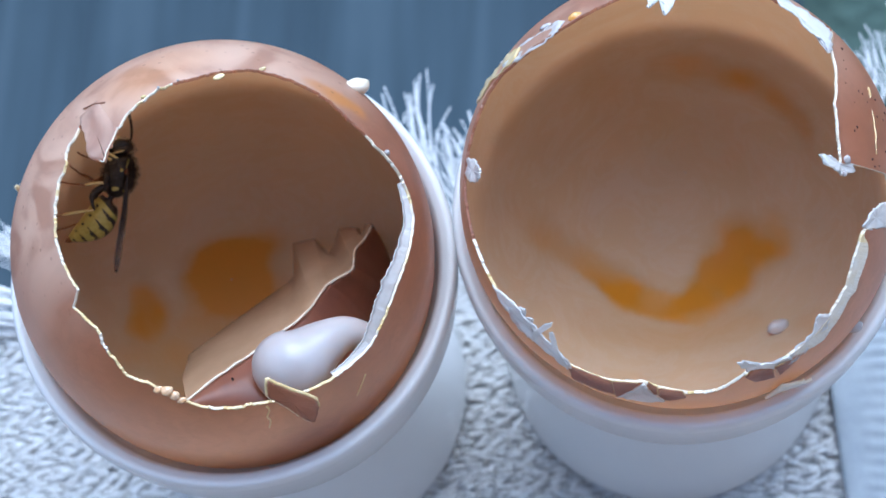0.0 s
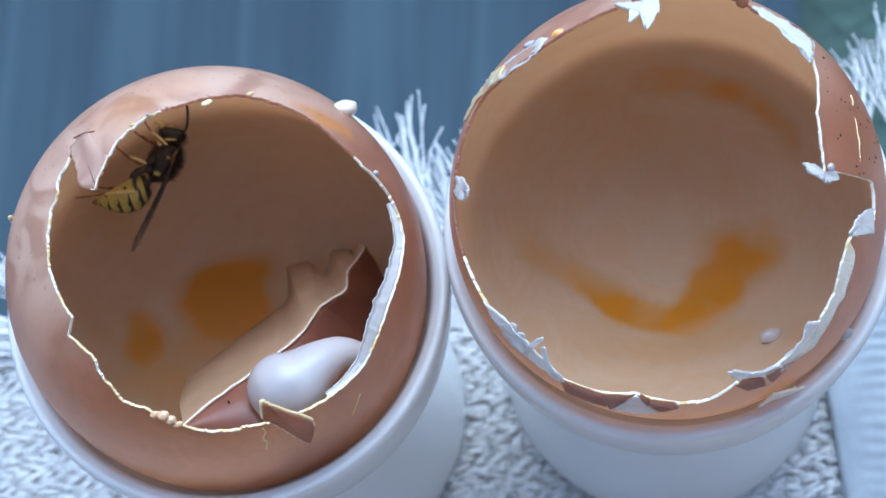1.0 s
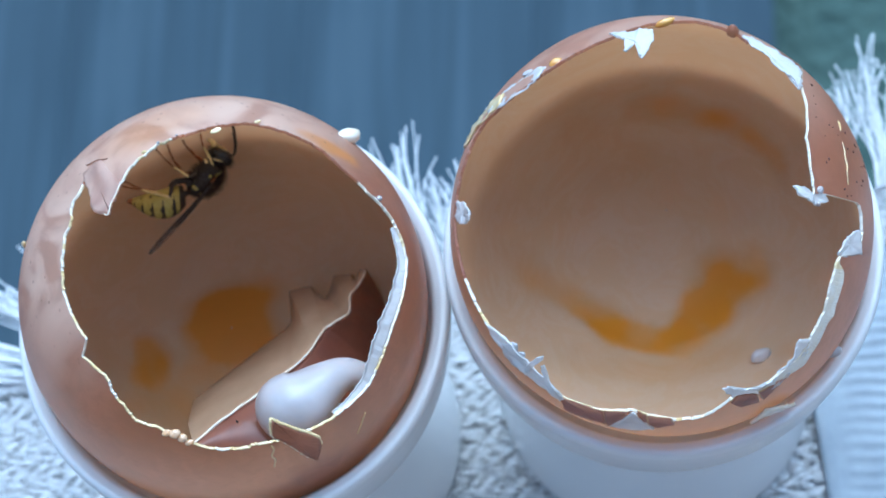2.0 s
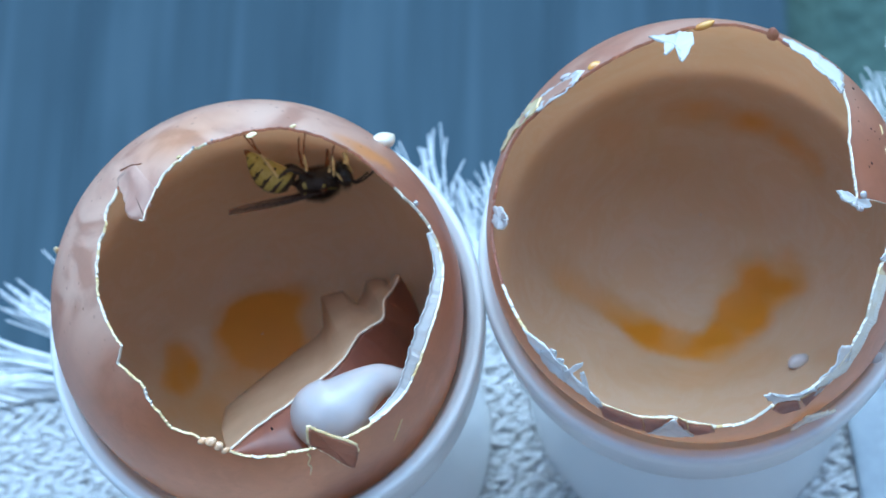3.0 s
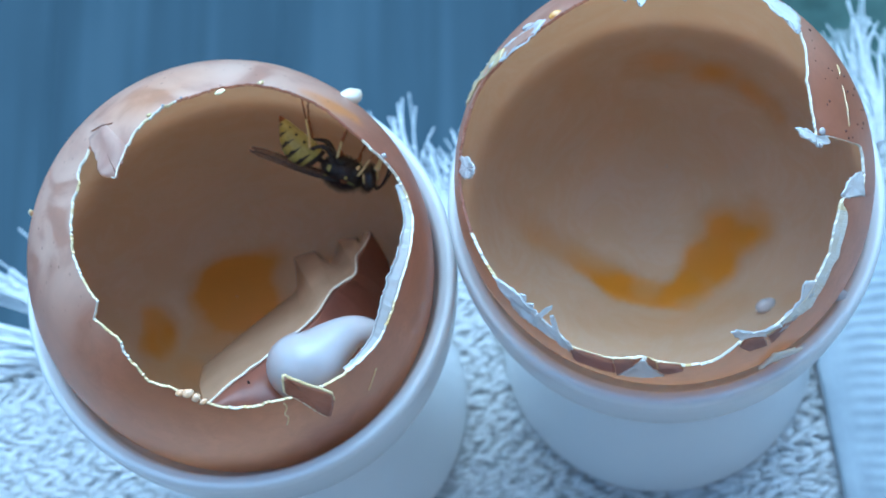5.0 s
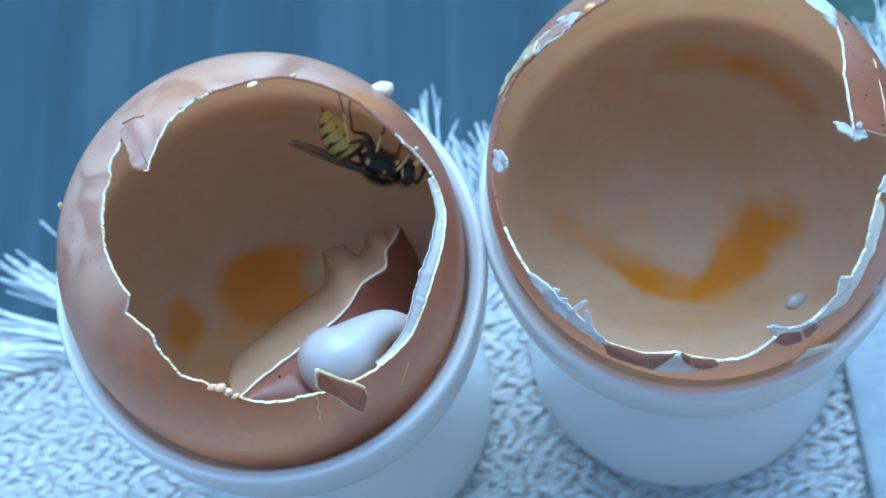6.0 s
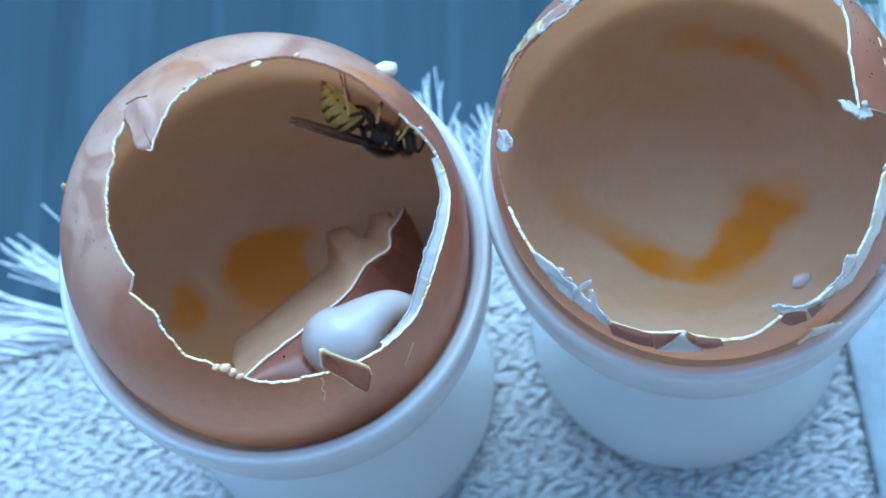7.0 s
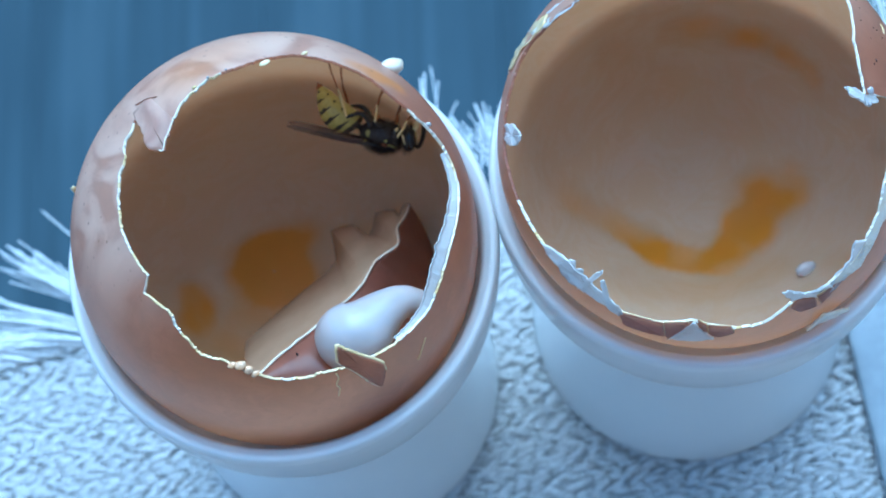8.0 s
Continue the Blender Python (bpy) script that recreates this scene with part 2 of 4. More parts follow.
def ellipsoid(c, r, turn=None, n=20, squash=None):
    verts, faces = lathe([(math.sin(math.pi * j / n), -math.cos(math.pi * j / n)) for j in range(n + 1)], 2 * n)
    m = turn or Matrix.Identity(3)
    return [Vector(c) + m @ Vector((v[0] * r[0], v[1] * r[1], v[2] * r[2])) for v in verts], faces


def slab(outline, thick, depth_fn=None, rings=4):
    """A thin closed sheet with a given outline (3D points), fanned in rings to its middle and given a thickness."""
    pts = [Vector(q) for q in outline]
    mid = sum(pts, Vector()) / len(pts)
    nrm = Vector()
    for i, q in enumerate(pts):
        nrm += (q - mid).cross(pts[(i + 1) % len(pts)] - mid)
    nrm.normalize()
    n = len(pts)
    top = []
    for j in range(rings):
        f = 1 - j / rings
        top += [mid + (q - mid) * f for q in pts]
    top.append(mid.copy())
    if depth_fn:
        top = [depth_fn(q, nrm) for q in top]
    low = [q - nrm * thick for q in top]
    k = len(top)
    faces = []
    for j in range(rings - 1):
        for i in range(n):
            a, b, c, d = j * n + i, j * n + (i + 1) % n, (j + 1) * n + (i + 1) % n, (j + 1) * n + i
            faces += [(a, b, c, d), (a + k, d + k, c + k, b + k)]
    for i in range(n):
        a, b = (rings - 1) * n + i, (rings - 1) * n + (i + 1) % n
        faces += [(a, b, k - 1), (b + k, a + k, 2 * k - 1), (i, i + k, (i + 1) % n + k, (i + 1) % n)]
    return top + low, faces


def ragged(points, steps, amount, seed):
    """An outline with broken, uneven edges between its corners."""
    rnd = random.Random(seed)
    out = []
    for i, q in enumerate(points):
        a, b = Vector(q), Vector(points[(i + 1) % len(points)])
        for s in range(steps):
            f = s / steps
            j = Vector((rnd.uniform(-1, 1), rnd.uniform(-1, 1), rnd.uniform(-1, 1))) * amount
            out.append(a.lerp(b, f) + (j if s else Vector()))
    return out


# ---------------------------------------------------------------- the setting
def big_box(name, lo, hi, mat, label, parent=None, kind="structure"):
    bm = bmesh.new()
    bmesh.ops.create_cube(bm, size=1)
    for v in bm.verts:
        v.co = Vector([lo[i] + (v.co[i] + 0.5) * (hi[i] - lo[i]) for i in range(3)])
    ob = part(name, bm, mat, parent, label, smooth=False)
    if kind:
        tagged(ob, kind=kind)
    return ob


def ground():
    big_box("ground", (-150, -150, -0.75), (150, 300, -0.532), LAWN, "dark green shaded lawn around the wooden deck")


def deck():
    floor = tagged(new("floor"), "dark weathered wooden deck of long planks", "deck", kind="structure")
    floor.rotation_euler = (0, 0, radians(-21.8))
    for k in range(-14, 1):
        x = k * 0.1 + 0.035
        bm = bmesh.new()
        bmesh.ops.create_cube(bm, size=1)
        for v in bm.verts:
            v.co = Vector((v.co.x * 0.0998, v.co.y * 2.6, v.co.z * 0.03))
        bmesh.ops.bevel(bm, geom=bm.edges[:], offset=0.0004, segments=1, affect="EDGES")
        p = part("plank", bm, PLANK, floor, smooth=False)
        p.location = (x, 0.45, -0.517)


def shade_wall():
    """An added, unseen wall behind the viewer that keeps the near sky's light off."""
    big_box("wall_south", (-4.0, -1.60, -0.532), (4.0, -1.40, 2.6), PLASTER, "added brown wall behind the viewer that blocks the near sky")


def edge_y(x):
    """The far edge of the woven mat, in cm."""
    return 2.75 - 0.147 * (x + 6)


def table():
    t = thing("table", "brown wooden table with a straight edge under the mat", "table")
    bm = bmesh.new()
    pts = [(-60, edge_y(-60) + 0.1), (-60, -55), (60, -55), (60, edge_y(60) + 0.1)]
    lo = [bm.verts.new((x * CM, y * CM, -0.03)) for x, y in pts]
    hi = [bm.verts.new((x * CM, y * CM, -0.0025)) for x, y in pts]
    bm.faces.new(lo)
    bm.faces.new(hi[::-1])
    for i in range(4):
        bm.faces.new((lo[i], lo[(i + 1) % 4], hi[(i + 1) % 4], hi[i]))
    bmesh.ops.bevel(bm, geom=bm.edges[:], offset=0.002, segments=2, affect="EDGES")
    part("tabletop", bm, OAK, t, smooth=False)
    for x, y in ((-45, 3), (45, -9), (-45, -48), (45, -48)):
        bm = bmesh.new()
        bmesh.ops.create_cube(bm, size=1)
        for v in bm.verts:
            v.co = Vector((x * CM + v.co.x * 0.05, y * CM + v.co.y * 0.05, -0.266 + v.co.z * 0.472))
        part("leg", bm, OAK, t, smooth=False)


def yarn_field(rows, turn):
    """Short bulging yarn floats laid in rows of a weave; returns verts and faces."""
    verts, faces = [], []
    sides, rings = 5, 6
    for x, y, z, length, width, ang, lift in rows:
        ca, sa = math.cos(ang), math.sin(ang)
        base = len(verts)
        for j in range(rings):
            f = j / (rings - 1)
            s = (f - 0.5) * length
            arch = math.sin(math.pi * f)
            rr = width * (0.45 + 0.55 * arch ** 0.6)
            for k in range(sides):
                a = 2 * math.pi * k / sides + f * 2.2
                py, pz = rr * math.cos(a), rr * 0.8 * math.sin(a) + z + lift * arch
                verts.append(((x + s * ca - py * sa) * CM, (y + s * sa + py * ca) * CM, pz * CM))
        for j in range(rings - 1):
            for k in range(sides):
                faces.append((base + j * sides + k, base + j * sides + (k + 1) % sides, base + (j + 1) * sides + (k + 1) % sides, base + (j + 1) * sides + k))
        faces.append(tuple(base + k for k in range(sides))[::-1])
        faces.append(tuple(base + (rings - 1) * sides + k for k in range(sides)))
    return verts, faces


def woven_mat():
    rnd = random.Random(4)
    mat = thing("woven_mat", "cream woven cotton table mat with a knotted fringe", "table mat")
    lean = math.atan(-0.147)
    bm = bmesh.new()
    nx, ny = 60, 40
    grid = [[None] * (ny + 1) for _ in range(nx + 1)]
    for i in range(nx + 1):
        for j in range(ny + 1):
            x = -16 + 32 * i / nx
            y = edge_y(x) - 16 * j / ny
            grid[i][j] = bm.verts.new((x * CM, y * CM, -0.0005 + 0.0003 * noise.noise((x, y, 0))))
    for i in range(nx):
        for j in range(ny):
            bm.faces.new((grid[i][j], grid[i + 1][j], grid[i + 1][j + 1], grid[i][j + 1]))
    ext = bmesh.ops.extrude_face_region(bm, geom=bm.faces[:])
    for g in ext["geom"]:
        if isinstance(g, bmesh.types.BMVert):
            g.co.z -= 0.0015
    part("backing", bm, COTTON_BASE, mat, "grey-beige warp under the yarns")
    floats, warps = [], []
    pitch = 0.074
    for r in range(100):
        v = -0.05 - r * pitch
        x = -8.0 + (r % 2) * 0.17 + rnd.uniform(-.04, .04)
        while x < 8.2:
            ln = rnd.uniform(0.19, 0.32)
            y = edge_y(x) + v + rnd.uniform(-0.02, 0.02)
            tilt = 0.24 if (r // 3 + int(x / 1.1 + 40)) % 2 else -0.20
            ang = lean + rnd.gauss(tilt, 0.09)
            lift = rnd.uniform(0.02, 0.045)
            height = rnd.uniform(0.005, 0.035)
            for ply in range(4):
                across = (ply - 1.5) * 0.0155 + rnd.uniform(-.005, .005)
                w = rnd.uniform(0.0075, 0.0115)
                floats.append((x - across * math.sin(ang) + rnd.uniform(-.02, .02), y + across * math.cos(ang), height + 0.012 * (1 - abs(ply - 1.5) / 1.5) + rnd.uniform(-0.010, 0.012), ln * rnd.uniform(0.85, 1.15), w, ang + rnd.gauss(0, 0.10), lift))
            if rnd.random() < 0.5:
                warps.append((x + ln * 0.55, y + rnd.uniform(-.03, .03), 0.0, rnd.uniform(0.12, 0.20), rnd.uniform(0.012, 0.020), lean + 1.57 + rnd.gauss(0, 0.4), 0.045))
            x += ln * 0.86 + rnd.uniform(0.0, 0.04)
    tagged(link_mesh("weft_yarn", *yarn_field(floats, lean), COTTON, mat, "pale twisted weft yarns"), kind="stuff")
    tagged(link_mesh("warp_yarn", *yarn_field(warps, lean), COTTON_BASE, mat, "darker warp yarns between the weft"), kind="stuff")
    # fringe tassels along the far edge
    x = -8.6
    while x < 8.6:
        y0 = edge_y(x)
        left = max(0.0, min(1.0, (-3.8 - x) / 1.4))
        right = max(0.0, min(1.0, (x - 4.6) / 1.5))
        aim = Vector((-1.25 * left + 0.25 * right + rnd.uniform(-.18, .18), 1.0 - 0.45 * left + 0.05 * right, 0)).normalized()
        length = rnd.uniform(1.6, 2.2) + 0.6 * left + (0.25 if -1.2 < x < 0.2 else -0.35 if 0.2 <= x < 2.0 else 0.0)
        verts, faces = [], []
        sway = Vector((rnd.gauss(0, .07), rnd.gauss(0, .06), rnd.gauss(0, .04)))
        splay = rnd.uniform(0.10, 0.24)
        for strand in range(rnd.randint(22, 28)):
            fan = Vector((rnd.gauss(0, splay), rnd.gauss(0, splay * 0.6), rnd.gauss(0.06, 0.06)))
            p0 = Vector((x + rnd.uniform(-.10, .10), y0 - 0.05, 0.04 + rnd.uniform(0, .07)))
            ln = length * rnd.uniform(0.72, 1.06)
            own = Vector((rnd.gauss(0, .035), rnd.gauss(0, .035), rnd.gauss(0, .03)))
            pts = []
            for q in range(9):
                f = q / 8
                pts.append(p0 + aim * ln * f + fan * f ** 1.5 * 1.2 + (sway * (1 + 1.2 * left) + own) * math.sin(f * 6.5) * (0.4 + 0.6 * f) + Vector((0, 0, 0.10 * math.sin(math.pi * f))))
            if rnd.random() < 0.05:
                pts += [pts[-1] + Vector((rnd.uniform(-.2, .2), 0.02, 0.05)), pts[-1] + Vector((rnd.uniform(-.2, .2), -0.18, 0.05))]
            line = curve_points(pts, 3)
            thick = rnd.uniform(0.014, 0.021) * (1 + 0.25 * left)
            tv, tf = tube([q * CM for q in line], [thick * (1 - 0.45 * i / len(line)) * CM for i in range(len(line))], 5)
            b0 = len(verts)
            verts += tv
            faces += [tuple(i + b0 for i in f) for f in tf]
        link_mesh("tassel", verts, faces, COTTON, mat)
        x += rnd.uniform(0.42, 0.62) * (1 - 0.5 * left)


def napkin():
    """A thin crimped paper napkin lying over the mat."""
    a, d = Vector((4.26, -1.30)), Vector((-0.25, -0.97)).normalized()
    o = Vector((0.97, -0.25)).normalized()
    verts, faces = [], []
    nu, nv = 70, 160
    for i in range(nu + 1):
        for j in range(nv + 1):
            u, v = 4.6 * i / nu, -1.8 + 6.4 * j / nv
            q = a + o * u + d * v
            rib = min(1.0, max(0.0, (u - 0.28) / 0.25))
            z = 0.16 + rib * 0.010 * (1 + 0.9 * noise.noise((u * 1.6, v * 2.4, 9))) * math.sin(2 * math.pi * (v / 0.17 + 0.8 * noise.noise((u * 0.8, v * 0.7, 3)) + 0.25 * noise.noise((u * 2.5, v * 1.5, 5)))) + 0.05 * noise.noise((u * 1.2, v * 1.2, 7))
            z += 0.06 * math.exp(-((u - 0.12) / 0.1) ** 2) * 0.4
            verts.append((q.x * CM, q.y * CM, z * CM))
    for i in range(nu):
        for j in range(nv):
            faces.append((i * (nv + 1) + j, i * (nv + 1) + j + 1, (i + 1) * (nv + 1) + j + 1, (i + 1) * (nv + 1) + j))
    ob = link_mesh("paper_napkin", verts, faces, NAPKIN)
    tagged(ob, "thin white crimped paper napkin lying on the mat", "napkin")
    s = ob.modifiers.new("thickness", "SOLIDIFY")
    s.thickness = 0.00012


# ---------------------------------------------------------------- egg cups
def egg_cup(axis):
    cup = thing("egg_cup", "white glazed porcelain egg cup with a flared foot", "egg cup", (axis[0] * CM, axis[1] * CM, 0), "egg cups on the mat")
    foot = [(1.93, 0.02), (2.03, 0.0), (2.065, 0.06), (2.06, 0.25), (1.96, 0.72), (1.76, 1.3), (1.52, 1.9), (1.40, 2.4), (1.42, 2.75)]
    bowl = [(1.42, 2.75), (1.52, 3.2), (1.74, 3.6), (2.04, 4.0), (2.22, 4.35), (2.315, 4.8), (2.36, 5.25), (2.372, 5.50), (2.366, 5.60), (2.340, 5.665), (2.295, 5.675), (2.25, 5.650), (2.205, 5.61), (2.17, 5.53), (2.145, 5.40), (2.09, 5.1), (1.82, 4.4), (1.3, 3.7), (0.7, 3.42), (0.02, 3.32)]
    for name, prof in (("foot", foot), ("bowl", bowl)):
        v, f = lathe([(r * CM, z * CM) for r, z in smooth_profile(prof, 5)], 128)
        link_mesh(name, v, f, PORCELAIN, cup)
    return cup


# ---------------------------------------------------------------- broken eggs
def basis(n):
    n = Vector(n).normalized()
    x = Vector((0, 1, 0)).cross(n).normalized()
    return x, n.cross(x), n


def smoothstep(a, b, x):
    t = max(0.0, min(1.0, (x - a) / (b - a)))
    return t * t * (3 - 2 * t)


class Egg:
    """An egg standing on its pointed end; its broken opening looks along n. rim: pairs of degrees round n and away from n."""

    def __init__(self, centre, radius, n, rim, seed, lean=(0.0, 0.0)):
        self.c, self.r, self.b, self.seed = Vector(centre), radius, 2.48, seed
        self.lean = Vector((*lean, 0))
        self.x, self.y, self.n = basis(n)
        self.ta, self.pa = [a for a, _ in rim], [p for _, p in rim]

    def rim(self, th):
        d = math.degrees(th)
        p = float(np.interp((d + 180) % 360 - 180, self.ta, self.pa, period=360))
        p += 0.55 * noise.noise((d * 0.35, self.seed, 0)) + 0.35 * noise.noise((d * 1.1, self.seed, 5))
        return math.radians(p)

    def way(self, th, ph):
        return (self.x * math.cos(th) + self.y * math.sin(th)) * math.sin(ph) + self.n * math.cos(ph)

    def point(self, th, ph, off=0.0):
        d = self.way(th, ph)
        r = self.r + off
        if d.z >= 0:
            rho = r
        else:
            b = self.b + off
            rho = 1 / math.sqrt((1 - d.z ** 2) / r ** 2 + d.z ** 2 / b ** 2)
        return (self.c + d * rho + self.lean * max(0.0, -d.z * rho)) * CM

    def at(self, th_deg, ph_deg, off=0.0):
        return self.point(math.radians(th_deg), math.radians(ph_deg), off)

    def surface(self, off, nt, nph, lift=0.0):
        verts, faces, spots = [], [], []
        for i in range(nt):
            th = 2 * math.pi * i / nt - math.pi
            pr = self.rim(th) + lift
            for j in range(nph + 1):
                f = j / nph
                ph = pr + (math.pi - 0.004 - pr) * (f ** 1.25)
                verts.append(self.point(th, ph, off))
                spots.append((th, ph, ph - pr))
        m = nph + 1
        for i in range(nt):
            for j in range(nph):
                a, b = i * m + j, ((i + 1) % nt) * m + j
                faces.append((a, b, b + 1, a + 1) if off >= 0 else (a, a + 1, b + 1, b))
        return verts, faces, spots


def add_attribute(ob, name, values):
    a = ob.data.attributes.new(name, "FLOAT", "POINT")
    a.data.foreach_set("value", values)


def smears(q, strokes, seed):
    """Strength of soft uneven smears at the offset q from the egg's middle, in cm; each stroke is a line of (x, y, z, radius, strength)."""
    q = Vector(q)
    wob = 0.30 * noise.noise(q * 1.9 + Vector((seed, 0, 0))) + 0.16 * noise.noise(q * 4.7 + Vector((0, seed, 0))) + 0.07 * noise.noise(q * 12)
    w = 0.0
    for line in strokes:
        for a, b in zip(line, line[1:] if len(line) > 1 else line):
            pa, pb = Vector(a[:3]), Vector(b[:3])
            d = pb - pa
            t = max(0.0, min(1.0, (q - pa).dot(d) / d.length_squared)) if d.length > 1e-6 else 0.0
            r, s = a[3] + (b[3] - a[3]) * t, a[4] + (b[4] - a[4]) * t
            dist = (q - pa - d * t).length / (1.15 * r * (1 + 0.28 * noise.noise(q * 2.3 + Vector((seed, 7, 0)))))
            if dist < 1.6:
                w = max(w, s * (0.85 + 0.45 * noise.noise(q * 2.9 + Vector((3, seed, 0))) + 0.15) * (1 - smoothstep(0.25, 1.1, dist + wob * min(1.0, 0.28 / r))))
    return w


def broken_egg(egg, label, yolk_in, yolk_out, film, width, lit_band, back, plain):
    ob = thing("broken_egg", label, "egg", group="eaten eggs in cups")
    v, f, s = egg.surface(0.0, 360, 90)
    shell = link_mesh("shell", v, f, SHELL, ob)
    offs = [(Vector(q) / CM - egg.c) for q in v]
    add_attribute(shell, "yolk", [smears(q, yolk_out, 3) for q in offs])
    add_attribute(shell, "film", [film(th, d) for th, ph, d in s])
    v, f, s = egg.surface(-0.024, 360, 130)
    lining = link_mesh("lining", v, f, LINING, ob, "beige inner skin with dried yolk")
    add_attribute(lining, "yolk", [smears(Vector(q) / CM - egg.c, yolk_in, egg.seed) for q in v])
    add_attribute(lining, "lit_band", [lit_band * back(th) * (1 - smoothstep(0.20, 0.30, d + 0.03 * noise.noise((th * 3, egg.seed, 1)))) for th, ph, d in s])
    # the pale broken edge, from the lining over the lip and a little way down the outside
    verts, faces, fm, nt, m = [], [], [], 720, 6
    for i in range(nt):
        th = 2 * math.pi * i / nt - math.pi
        pr = egg.rim(th)
        w = width(math.degrees(th))
        w *= 0.85 + 0.25 * noise.noise((th * 9, egg.seed, 2)) if w > 0.05 else 0.55 + 0.9 * abs(noise.noise((th * 7, egg.seed, 2))) + 0.5 * noise.noise((th * 31, egg.seed, 4))
        for ph, off in ((pr + 0.004, -0.028), (pr - 0.001, -0.026), (pr - 0.003, -0.012), (pr - 0.001, 0.002), (pr + w * 0.5, 0.005), (pr + w, 0.001)):
            verts.append(egg.point(th, ph + 0.0025 * noise.noise((th * 60, off * 200, egg.seed)), off + 0.003 * noise.noise((th * 75, off * 300, egg.seed + 1))))
        tone = 2 if plain(math.degrees(th)) + 0.35 * noise.noise((th * 5, egg.seed, 6)) > 0.5 else 1 if noise.noise((th * 6, egg.seed, 8)) > (0.28 if egg.seed > 5 else -0.2 if math.sin(th) < 0.2 and math.cos(th) < 0.3 else 0.1) else 0
        fm += [tone] * (m - 1)
    for i in range(nt):
        for j in range(m - 1):
            a, b = i * m + j, ((i + 1) % nt) * m + j
            faces.append((a, a + 1, b + 1, b))
    link_mesh("broken_edge", verts, faces, [EDGE, EDGE_YELLOW, SHELL], ob, "ragged white and yellow broken edge", smooth=False, face_mats=fm)
    return ob


def shard(name, egg, outline, off, thick, mat, parent, label, seed, rough=0.012, rim=0.0, crumple=0.02):
    """A thin piece with the egg's own curve; outline: pairs of degrees round and away from the opening's axis, with a lift in cm."""
    pts = [egg.at(q[0], q[1], off + (q[2] if len(q) > 2 else 0.0)) for q in outline]
    line = ragged(pts, 6, rough * CM, seed)
    fold = lambda q, nrm: q + nrm * (crumple * CM * (noise.noise(q * 700 + Vector((seed, 0, 0))) + 0.5 * noise.noise(q * 1700)))
    if crumple < 0:
        fold = lambda q, nrm: egg.c * CM + (q - egg.c * CM).normalized() * ((egg.r + off) * CM)
    v, f = slab(line, thick * CM, fold if crumple else None, 7)
    ob = link_mesh(name, v, f, mat, parent, label, smooth=crumple != 0)
    if rim:
        tv, tf = tube(line + line[:2], rim * CM, 5)
        link_mesh("broken_edge", tv, tf, EDGE_YELLOW, ob, "thin pale broken edge")
    return ob


def drop(name, at, size, mat, parent, label, seed):
    """A small dried drip, lumpy and flattened."""
    v, f = ellipsoid((0, 0, 0), (1, 1, 1), n=12)
    v = [Vector(at) + Vector((q.x * size[0], q.y * size[1], q.z * size[2])) * (CM * (1 + 0.20 * noise.noise(q * 1.2 + Vector((seed, 0, 0))))) for q in v]
    return link_mesh(name, v, f, mat, parent, label)


LEFT_RIM = [(-179.1, 41.6), (-174.2, 45.5), (-170.7, 44.1), (-161.4, 41.6), (-156.8, 43.7), (-149.4, 44.7), (-142.7, 46.2), (-135, 44.4), (-126.6, 45.4), (-120.6, 46.1), (-113.9, 47.3), (-103.8, 47.3), (-96.2, 46.9), (-85.6, 48), (-73.8, 50.2), (-61.6, 52.2), (-52.3, 53.5), (-41.1, 52.7), (-31.9, 53.1), (-24.5, 55.4), (-17.6, 58), (-9.2, 61.3), (-1.6, 61.2), (6.6, 59.3), (15.5, 54.9), (27, 52.8), (38.2, 53.5), (51.4, 52.9), (62.1, 52.7), (72.7, 50.3), (84.1, 48.2), (94.9, 48), (100.8, 46.6), (108.6, 45.4), (114.5, 42.9), (116.6, 43), (117.6, 52), (118.3, 59), (119.2, 58.5), (121.5, 57), (125, 54.8), (130.4, 54.5), (133, 53.5), (135.5, 51.1), (142.1, 50.8), (151.2, 48.9), (160.4, 47.5), (169.3, 45), (177.1, 42.9)]
RIGHT_RIM = [(-178.7, 67.5), (-171.4, 65.8), (-162.5, 64.2), (-151.9, 65), (-144.9, 63.6), (-135.5, 61.3), (-123.9, 55), (-109.3, 59.4), (-101.5, 59.5), (-92.1, 53.8), (-82.8, 55.6), (-75, 54.9), (-66.7, 55.2), (-57.5, 53), (-50.2, 52.1), (-41.8, 50), (-33.2, 50.1), (-31.1, 51.5), (-30, 62.7), (-21.3, 63.2), (-15.8, 62.2), (-13.1, 54.4), (-8.4, 41.6), (2, 43.9), (11.1, 48.4), (23.6, 64.8), (25.9, 83.2), (42.6, 70.3), (46, 74.7), (56.9, 76.7), (64.9, 72.3), (71.3, 70.5), (81.6, 65.5), (92.4, 64.1), (101.8, 64.2), (109.9, 65.5), (120, 70.1), (125.4, 74), (132.1, 76), (140.4, 76), (143.1, 76), (149.7, 76), (156.3, 75.5), (164.7, 72.5), (173.5, 69.6)]


